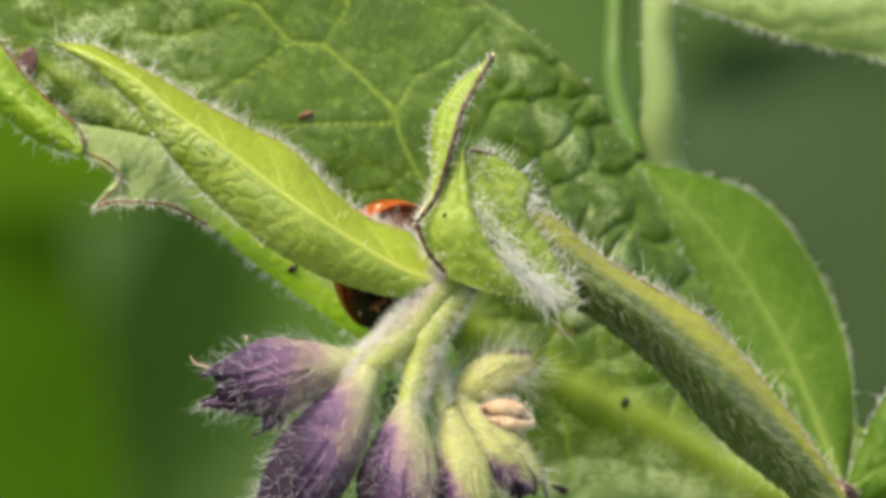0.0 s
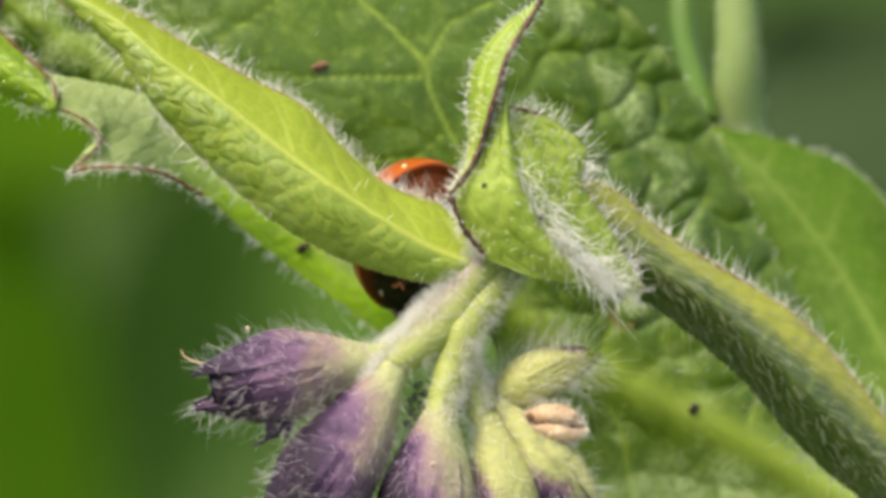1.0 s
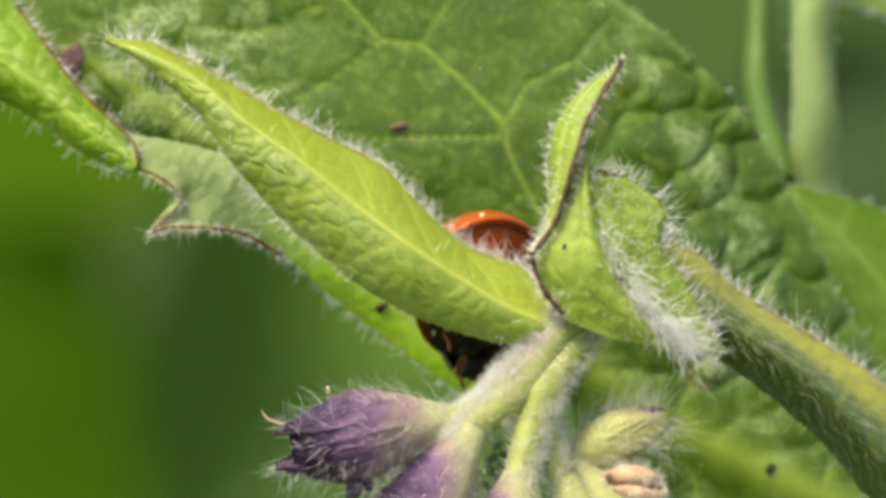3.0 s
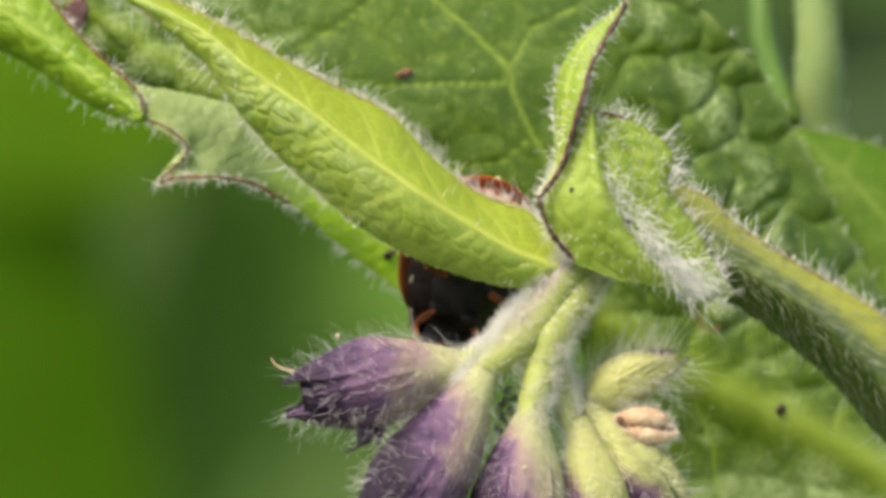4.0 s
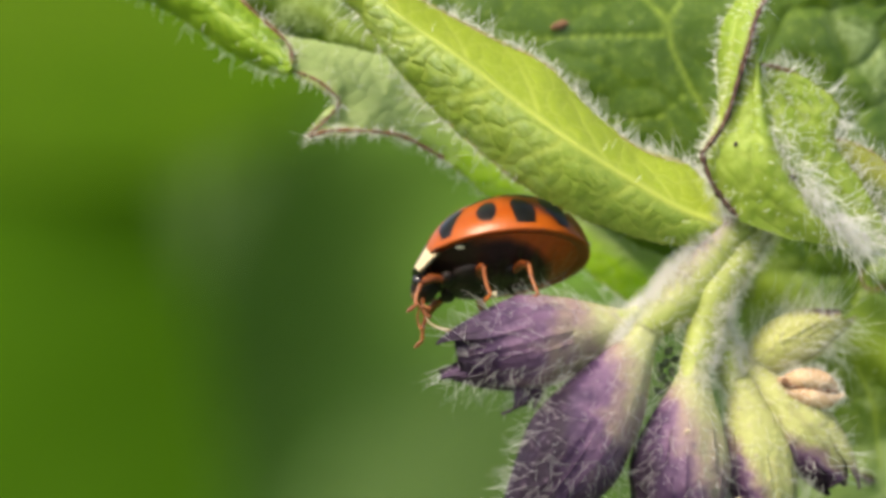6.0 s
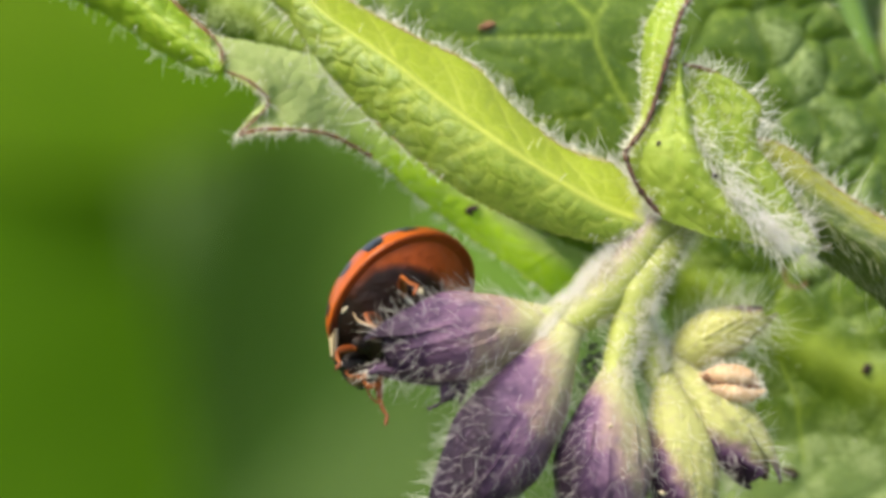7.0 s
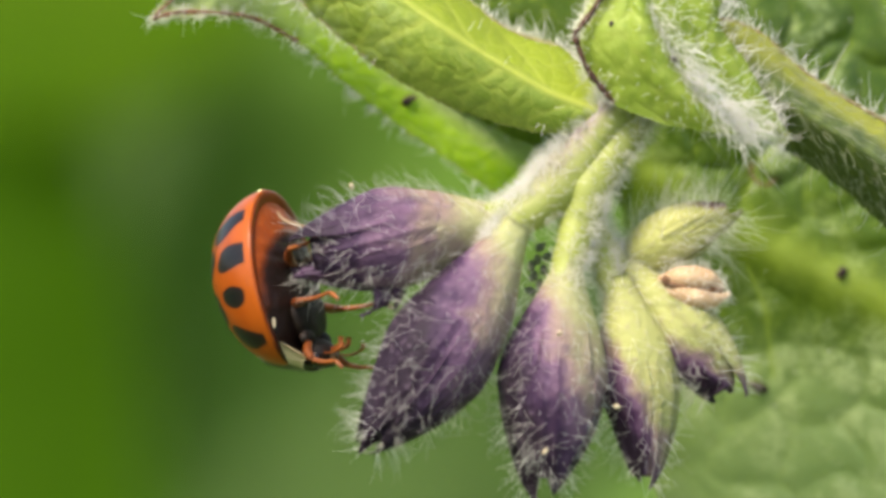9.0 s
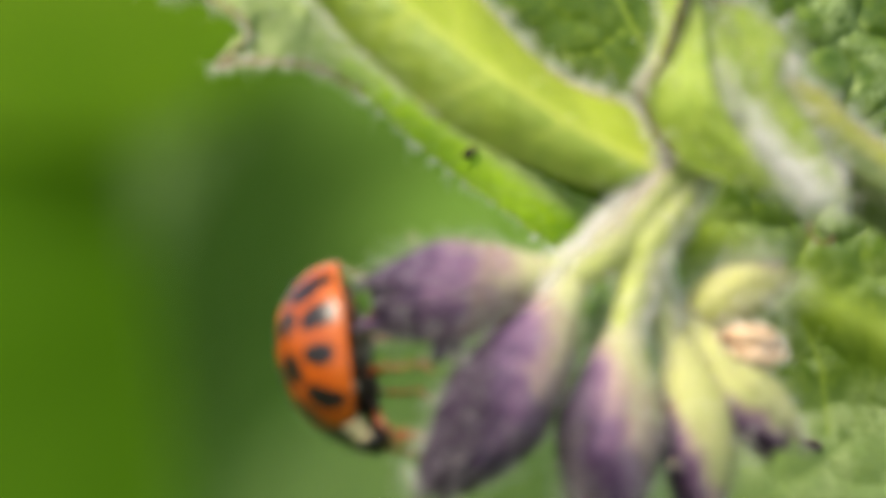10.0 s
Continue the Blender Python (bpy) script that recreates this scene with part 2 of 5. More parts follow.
M_CREAM = plain_material("cream_chitin", (0.38, 0.32, 0.20), (0.50, 0.44, 0.31), 2000, 0.35, 0.5)
M_SCALE = plain_material("pale_green_crumb", (0.45, 0.52, 0.22), (0.6, 0.64, 0.35), 5000, 0.6, 0.4)


def wing_material():
    k = Mat("orange_spotted_wing_case")
    n1, n2 = k.noise(500, 3), k.noise(7000, 2)
    c = k.mix(n1, (0.25, 0.042, 0.004), (0.36, 0.072, 0.005))
    c = k.mix(k.math("MULTIPLY", k.attr("rim"), 0.45), c, (0.46, 0.11, 0.012))
    c = k.mix(k.ramp(k.attr("spot"), [(0.47, (0, 0, 0)), (0.53, (1, 1, 1))]), c, (0.006, 0.007, 0.008))
    c = k.mix(k.math("MINIMUM", k.attr("flange"), 1.0), c, k.mix(n1, (0.09, 0.018, 0.004), (0.23, 0.046, 0.007)))
    c = k.mix(k.ramp(k.math("MULTIPLY", k.attr("flange"), 0.33), [(0.4, (0, 0, 0)), (0.9, (1, 1, 1))]), c, (0.008, 0.006, 0.006))
    k.bump(k.math("ADD", n2, k.math("MULTIPLY", k.noise(900, 2), 2.0)), 0.12, 0.00006)
    k.put(k.b.inputs["Coat Roughness"], 0.10)
    return k.done(c, 0.30, 0.28, 0.16, k.mix(k.attr("spot"), (0.85, 0.24, 0.02), (0.02, 0.01, 0.005)), 0.10)


def under_material():
    k = Mat("black_and_rust_belly")
    n = k.noise(1500, 4)
    c = k.mix(n, (0.004, 0.003, 0.003), (0.024, 0.010, 0.007))
    edge = k.math("ADD", k.attr("rim"), k.math("MULTIPLY", k.math("SUBTRACT", k.noise(1100, 3), 0.5), 0.8))
    c = k.mix(k.ramp(edge, [(0.25, (0, 0, 0)), (0.62, (0.35, 0.35, 0.35)), (1.0, (1, 1, 1))]), c, (0.29, 0.056, 0.007))
    k.bump(k.math("ADD", n, k.noise(500, 3)), 0.8, 0.0002)
    return k.done(c, 0.45, 0.3, 0.12, k.mix(k.attr("rim"), (0.05, 0.01, 0.003), (0.80, 0.20, 0.015)))


def collar_material():
    k = Mat("cream_and_black_collar")
    n = k.noise(2500, 3)
    c = k.mix(k.attr("cream"), (0.010, 0.008, 0.008), k.mix(n, (0.40, 0.32, 0.18), (0.52, 0.44, 0.28)))
    k.bump(n, 0.2, 0.00005)
    return k.done(c, 0.28, 0.5)


M_WING, M_UNDER, M_COLLAR = wing_material(), under_material(), collar_material()


def bead_material():
    k = Mat("clear_bead")
    k.put(k.b.inputs["Transmission Weight"], 1.0)
    k.put(k.b.inputs["IOR"], 1.33)
    return k.done((1, 1, 1), 0.02)


M_GLINT_BEAD = bead_material()


def ground_material():
    k = Mat("meadow")
    n1, n2, n3 = k.noise(1.2, 4), k.noise(14, 4), k.noise(160, 3)
    c = k.mix(k.ramp(n1, [(0.35, (0, 0, 0)), (0.65, (1, 1, 1))]), (0.055, 0.110, 0.020), (0.075, 0.137, 0.030))
    c = k.mix(k.math("MULTIPLY", n2, 0.4), c, (0.028, 0.058, 0.006))
    k.bump(n3, 0.8, 0.02)
    return k.done(c, 0.8, 0.2)


M_GROUND = ground_material()
M_GRASS = plain_material("grass_blade", (0.074, 0.150, 0.026), (0.108, 0.195, 0.044), 20, 0.6, 0.3, 0.3)

# ---- shaping helpers ----


def place(x, z, d):
    """World points from millimetre arrays in the flower's plane."""
    x, z, d = np.broadcast_arrays(np.asarray(x, float), np.asarray(z, float), np.asarray(d, float))
    f = (REACH + d) / REACH * MM
    return (np.array(HEART) + (x * f)[..., None] * np.array(RIGHT) + (z * f)[..., None] * np.array(UP)
            + (d * MM)[..., None] * np.array(AWAY))


def spline(points, n):
    """A smooth curve of n points through the control points."""
    p = np.asarray(points, float)
    k = len(p)
    p = np.vstack([2 * p[0] - p[1], p, 2 * p[-1] - p[-2]])
    u = np.linspace(0, k - 1 - 1e-9, n)
    i = u.astype(int)
    f = (u - i)[:, None]
    a, b, c, d = p[i], p[i + 1], p[i + 2], p[i + 3]
    return 0.5 * (2 * b + (c - a) * f + (2 * a - 5 * b + 4 * c - d) * f ** 2 + (3 * b - a - 3 * c + d) * f ** 3)


def root_of(ob):
    while ob.parent:
        ob = ob.parent
    return ob


def part(name, verts, faces, mat, parent=None, label="", attrs=None, smooth=True, kind=""):
    """One mesh object from world points, under a thing or a part."""
    v = np.asarray(verts, float)
    if parent is not None:
        v = v - np.array(root_of(parent).location)
    me = bpy.data.meshes.new(name)
    me.from_pydata(v.tolist(), [], faces if isinstance(faces, list) else faces.tolist())
    for key, vals in (attrs or {}).items():
        a = me.attributes.new(key, "FLOAT", "POINT")
        a.data.foreach_set("value", np.asarray(vals, np.float32))
    me.polygons.foreach_set("use_smooth", [smooth] * len(me.polygons))
    for m in (mat if isinstance(mat, (list, tuple)) else [mat]):
        me.materials.append(m)
    me.update()
    ob = new(name, me)
    if parent is not None:
        ob.parent = parent
    return tagged(ob, label=label, kind=kind)


def thing(name, label, category, at, group="", kind=""):
    ob = new(name)
    ob.location = at
    ob.empty_display_size = 0.005
    return tagged(ob, label=label, category=category, group=group, kind=kind)


def quads(ns, nt, base=0, flip=False, wrap=False):
    i, j = np.meshgrid(np.arange(ns - 1), np.arange(nt if wrap else nt - 1), indexing="ij")
    j2 = (j + 1) % nt
    q = np.stack([i * nt + j, (i + 1) * nt + j, (i + 1) * nt + j2, i * nt + j2], -1).reshape(-1, 4) + base
    return q[:, ::-1] if flip else q


def grid_normals(p):
    a, b = np.gradient(p, axis=0), np.gradient(p, axis=1)
    n = np.cross(a, b)
    return n / (np.linalg.norm(n, axis=-1, keepdims=True) + 1e-12)


def shell(p, thick):
    """A closed sheet from a grid of points: verts and faces, the back moved by thick along the normal."""
    ns, nt = p.shape[:2]
    n = grid_normals(p)
    v = np.vstack([p.reshape(-1, 3), (p - n * thick).reshape(-1, 3)])
    m = ns * nt
    ring = np.concatenate([np.arange(nt), np.arange(1, ns) * nt + nt - 1, (ns - 1) * nt + np.arange(nt - 2, -1, -1),
                           np.arange(ns - 2, 0, -1) * nt])
    nxt = np.roll(ring, -1)
    rim = np.stack([ring, nxt, nxt + m, ring + m], -1)
    return v, np.vstack([quads(ns, nt), quads(ns, nt, m, True), rim[:, ::-1]]), n


def tube_points(curve, radii, n=12, squash=1.0):
    """Rings of points round a curve in world space."""
    c = np.asarray(curve, float)
    t = np.gradient(c, axis=0)
    t /= np.linalg.norm(t, axis=1, keepdims=True) + 1e-12
    ref = np.array(AWAY)
    a = np.cross(t, ref)
    a /= np.linalg.norm(a, axis=1, keepdims=True) + 1e-9
    b = np.cross(t, a)
    u = np.linspace(0, 2 * np.pi, n, endpoint=False)
    r = np.asarray(radii, float)[:, None, None]
    return c[:, None] + r * (a[:, None] * np.cos(u)[None, :, None] + squash * b[:, None] * np.sin(u)[None, :, None])


def closed_tube(p):
    ns, nt = p.shape[:2]
    v = np.vstack([p.reshape(-1, 3), p[0].mean(0), p[-1].mean(0)])
    m = ns * nt
    f = quads(ns, nt, wrap=True).tolist()
    f += [[(j + 1) % nt, j, m] for j in range(nt)]
    f += [[(ns - 1) * nt + j, (ns - 1) * nt + (j + 1) % nt, m + 1] for j in range(nt)]
    return v, f


def hair_mesh(name, roots, dirs, lengths, parent, radius=0.020, bend=0.35, mat=None, label="fine white bristles", curl=None):
    """Many tapered bristles as one mesh. Lengths and radius in millimetres."""
    roots, dirs = np.asarray(roots, float), np.asarray(dirs, float)
    n = len(roots)
    if n == 0:
        return None
    dirs = dirs / (np.linalg.norm(dirs, axis=1, keepdims=True) + 1e-12)
    side = np.cross(dirs, rng.normal(size=(n, 3))) if curl is None else curl - dirs * (curl * dirs).sum(1, keepdims=True)
    side /= np.linalg.norm(side, axis=1, keepdims=True) + 1e-12
    other = np.cross(dirs, side)
    ln = np.asarray(lengths, float)[:, None] * MM
    verts = []
    sway = rng.normal(0, bend, (n, 1)) if curl is None else rng.uniform(0.15, bend, (n, 1))
    for f, w in ((-0.04, 1.0), (0.25, 0.9), (0.5, 0.75), (0.76, 0.55)):
        c = roots + dirs * ln * f + side * ln * sway * f * f
        for a in (0, 2.0944, 4.1888):
            verts.append(c + (side * math.cos(a) + other * math.sin(a)) * radius * MM * w)
    verts.append(roots + dirs * ln + side * ln * sway)
    v = np.stack(verts, 1).reshape(-1, 3)
    one = []
    for k in (0, 3, 6):
        for j in range(3):
            one.append((k + j, k + (j + 1) % 3, k + 3 + (j + 1) % 3, k + 3 + j))
    base = np.arange(n)[:, None] * 13
    q = (base[:, :, None] + np.array(one)[None]).reshape(-1, 4).tolist()
    tri = (base[:, :, None] + np.array([(9, 10, 12), (10, 11, 12), (11, 9, 12)])[None]).reshape(-1, 3).tolist()
    return part(name, v, q + tri, mat or M_HAIR, parent, label, kind="stuff")


def worley(u, v, cell, seed):
    """Distance between the two nearest of scattered cell centres: nought on the borders."""
    g = np.random.default_rng(seed)
    lo_u, lo_v = math.floor(u.min() / cell) - 2, math.floor(v.min() / cell) - 2
    nu, nv = math.ceil(u.max() / cell) - lo_u + 3, math.ceil(v.max() / cell) - lo_v + 3
    jit = g.uniform(0.12, 0.88, (nu, nv, 2))
    iu, iv = np.floor(u / cell).astype(int) - lo_u, np.floor(v / cell).astype(int) - lo_v
    f1, f2 = np.full(u.shape, 9e9), np.full(u.shape, 9e9)
    for a in (-1, 0, 1):
        for b in (-1, 0, 1):
            ca, cb = iu + a, iv + b
            p = jit[ca, cb]
            d = np.hypot((ca + lo_u + p[..., 0]) * cell - u, (cb + lo_v + p[..., 1]) * cell - v)
            f2 = np.where(d < f1, f1, np.minimum(f2, d))
            f1 = np.minimum(f1, d)
    return f1, f2


def near_line(x, z, line):
    """Distance of points to a polyline in the flower's plane."""
    best = np.full(x.shape, 9e9)
    pts = np.asarray(line, float)
    for (ax, az), (bx, bz) in zip(pts[:-1], pts[1:]):
        dx, dz = bx - ax, bz - az
        t = np.clip(((x - ax) * dx + (z - az) * dz) / (dx * dx + dz * dz + 1e-9), 0, 1)
        best = np.minimum(best, np.hypot(x - ax - t * dx, z - az - t * dz))
    return best


def leaf(name, parent, mat, stations, depth, offs, label="", bulge=(0.0, 0.0), size=(70, 40), thick=0.12, quilt=0.06, cell=0.9,
         midrib=0.12, laterals=6, lines=(), edge_at=0.93, edges=(1, 1), wave=0.0, hair=(0, 0, 0), pale_sheen=None, seed=1,
         down=(0, 0), hair_len=0.55, swell=None, net=0.30, face_r=0.014, tone=(0.0, 1.0, 0.0), pleat=0.0, toned=None, low_from=0.0, fuzz_mat=None):
    """A leaf lofted over stations of (lower margin, midrib, upper margin), each (x, z), from base to tip.
    depth: (base, tip) distance away; offs: what the lower margin, the midrib and the upper margin add to it."""
    ns, nt = size
    low, mid, high = (spline([s[k] for s in stations], ns) for k in (0, 1, 2))
    s = np.linspace(0, 1, ns)[:, None]
    t = np.linspace(-1, 1, nt)[None, :]
    a = np.abs(t)[..., None]
    side = np.where(t[..., None] < 0, low[:, None], high[:, None])
    xz = mid[:, None] * (1 - a) + side * a
    x, z = xz[..., 0], xz[..., 1]
    at = np.abs(t)
    d0 = np.interp(s, np.linspace(0, 1, len(depth)), depth)
    wide = np.sin(np.pi * np.clip(s * 0.85 + 0.12, 0, 1))
    d = d0 + wide * (offs[1] * (1 - at) + np.where(t < 0, offs[0], offs[2]) * at)
    d = d - wide * np.where(t < 0, bulge[0], bulge[1]) * 4 * at * (1 - at)
    g = np.random.default_rng(seed)
    if wave:
        ph = g.uniform(0, 6.28, 6)
        w = sum(np.sin(s * (7 + 5 * i) + ph[i] + (t > 0) * 2.1) / (1 + i) for i in range(4))
        d = d + wave * w * at ** 2
    p = place(x, z, d)
    n = grid_normals(p)
    n = n * np.sign(-(n @ np.array(AWAY)).mean())
    # relief: swollen cells between sunken veins
    wx = x + cell * (0.16 * np.sin(2.3 * z / cell + 1) + 0.09 * np.sin(5.3 * z / cell + 0.7 * x / cell))
    wz = z + cell * (0.16 * np.sin(2.6 * x / cell + 2) + 0.09 * np.sin(4.7 * x / cell - 0.9 * z / cell))
    f1, f2 = worley(wx, wz, cell, seed)
    border = (f2 - f1) / cell
    cellh = np.clip(1 - (f1 / (f2 + 1e-9)) ** 2.2, 0, 1) ** 0.8
    fine1, fine2 = worley(wx, wz, cell * 0.36, seed + 5)
    fine = 1 - np.exp(-(fine2 - fine1) / cell * 9.0)
    vein = np.maximum(net * np.exp(-(border / 0.07) ** 2), net * 0.55 * np.exp(-((fine2 - fine1) / (cell * 0.36) / 0.10) ** 2))
    h = quilt * (cellh + 0.12 * fine) * (1.0 if swell is None else swell(x, z))
    dist_mid = at * np.linalg.norm(side - mid[:, None], axis=-1) * np.ones_like(x)
    taper = np.clip(1.15 - s, 0, 1)
    rib = np.exp(-(dist_mid / (max(midrib, 1e-6) * (0.45 + 0.75 * taper))) ** 2) if midrib else np.zeros_like(x)
    vein = np.maximum(vein, rib * (0.35 + 0.65 * taper))
    if laterals:
        ph = (s * 1.05 - 0.14 * at ** 1.3 * 1.0) * laterals + np.where(t < 0, 0.35, 0.0)
        lat = np.abs(ph - np.round(ph)) / laterals
        lv = np.exp(-(lat / 0.008) ** 2) * np.clip(1.2 - at, 0, 1)
        vein = np.maximum(vein, 0.65 * lv)
        h = h + pleat * (np.minimum(lat * laterals * 2.0, 1.0) ** 0.6) * np.clip(at * 3, 0, 1) * np.clip((1.05 - at) * 5, 0, 1)
    for line, width in lines:
        q = near_line(x, z, line)
        width = 0.72 * width
        vein = np.maximum(vein, np.exp(-(q / width) ** 2))
        h = h * (1 - 0.8 * np.exp(-(q / (width * 3)) ** 2))
    h = h * (1 - 0.8 * vein) + 0.5 * midrib * rib * taper
    edge = np.maximum(np.where(t < 0, edges[0], edges[1]) * np.clip((at - edge_at) / (1 - edge_at + 1e-6), 0, 1) ** 1.5, 0) * np.ones_like(x)
    p = p + n * (h * MM)[..., None]
    # fray the margin a little
    jag = g.normal(0, 0.03, (ns, 1)) * (at > 0.985)
    p = p + (np.array(UP) * MM) * jag[..., None]
    v, f, _ = shell(p, thick * MM * (1 if (grid_normals(p) @ np.array(AWAY)).mean() < 0 else -1))
    # the painted sheen is strongest on the swollen cells
    bl = np.zeros_like(x) if pale_sheen is None else pale_sheen(x, z) * (0.45 + 0.55 * cellh)
    at2 = {k: np.tile(val.ravel(), 2) for k, val in (("vein", vein), ("edge", edge), ("pale_sheen", bl), ("tone", np.clip((t - tone[0]) / (tone[1] - tone[0]), 0, 1) * tone[2] * (np.ones_like(x) if toned is None else toned(x, z))))}
    ob = part(name, v, f, mat, parent, label, at2)
    # bristles on both margins and on the face
    roots, dirs, lens = [], [], []
    pn = grid_normals(p)
    pn = pn * np.sign(-(pn @ np.array(AWAY)).mean())
    for count, col, inner in ((hair[0], 0, 3), (hair[1], nt - 1, nt - 4)):
        if count:
            u = np.sort(g.uniform(low_from * (ns - 1) if col == 0 else 0, ns - 1.01, count))
            i = u.astype(int)
            fr = (u - i)[:, None]
            r = p[i, col] * (1 - fr) + p[i + 1, col] * fr
            out = p[i, col] - p[i, inner]
            out /= np.linalg.norm(out, axis=1, keepdims=True) + 1e-9
            along = p[i + 1, col] - p[i, col]
            along /= np.linalg.norm(along, axis=1, keepdims=True) + 1e-9
            roots.append(r)
            dirs.append(out + along * g.normal(0.25, 0.35, (count, 1)) + pn[i, col] * g.normal(0.3, 0.5, (count, 1)))
            lens.append(g.uniform(0.35, 1.0, count) * hair_len)
    if hair[2]:
        i, j = g.integers(0, ns, hair[2]), g.integers(2, nt - 2, hair[2])
        lean = np.array(RIGHT) * down[0] + np.array(UP) * down[1]
        roots.append(p[i, j])
        dirs.append(pn[i, j] * 0.8 + lean + g.normal(0, 0.25, (hair[2], 3)))
        lens.append(g.uniform(0.4, 1.0, hair[2]) * hair_len * 0.8)
        if len(roots):
            hair_mesh("fuzz", roots.pop(), dirs.pop(), lens.pop(), ob, face_r, mat=fuzz_mat)
    if roots:
        hair_mesh("bristles", np.vstack(roots), np.vstack(dirs), np.concatenate(lens) * 1.15, ob, 0.0135, 0.75)
    return ob, p, pn


def stalk(name, parent, mat, pts, radii, label="", seed=1, hairs=0, hair_len=0.5, stain=None, n=14, favour=None, hair_r=0.010):
    """A stalk through (x, z, d) points with a radius at each, in millimetres."""
    m = max(24, 8 * len(pts))
    c = spline(pts, m)
    w = place(c[:, 0], c[:, 1], c[:, 2])
    r = np.interp(np.linspace(0, 1, m), np.linspace(0, 1, len(radii)), radii)
    g = np.random.default_rng(seed)
    p = tube_points(w, r * MM, n)
    k = np.linspace(0, 1, m)[:, None]
    u = np.linspace(0, 2 * np.pi, n, endpoint=False)[None]
    swell = 1 + 0.03 * np.sin(k * 23 + u * 2) + 0.02 * np.sin(k * 51 - u)
    p = w[:, None] + (p - w[:, None]) * swell[..., None]
    v, f = closed_tube(p)
    nrm = (p - w[:, None]) / (np.linalg.norm(p - w[:, None], axis=-1, keepdims=True) + 1e-12)
    st = np.zeros((m, n)) if stain is None else stain(k, nrm)
    ob = part(name, v, f, mat, parent, label, {"stain": np.append(st.ravel(), [0, 0])})
    if hairs:
        i, j = g.integers(0, m, hairs), g.integers(0, n, hairs)
        if favour is not None:
            keep = g.uniform(0, 1, hairs) < favour(nrm[i, j])
            i, j = i[keep], j[keep]
            hairs = len(i)
        i, fr, fq = np.minimum(i, m - 2), g.uniform(0, 1, (hairs, 1)), g.uniform(0, 1, (hairs, 1))
        j2 = (j + 1) % n
        spot = (p[i, j] * (1 - fq) + p[i, j2] * fq) * (1 - fr) + (p[i + 1, j] * (1 - fq) + p[i + 1, j2] * fq) * fr
        hair_mesh("bristles", spot, nrm[i, j] + g.normal(0, 0.35, (hairs, 3)), g.uniform(0.4, 1.0, hairs) * hair_len, ob, hair_r)
    return ob


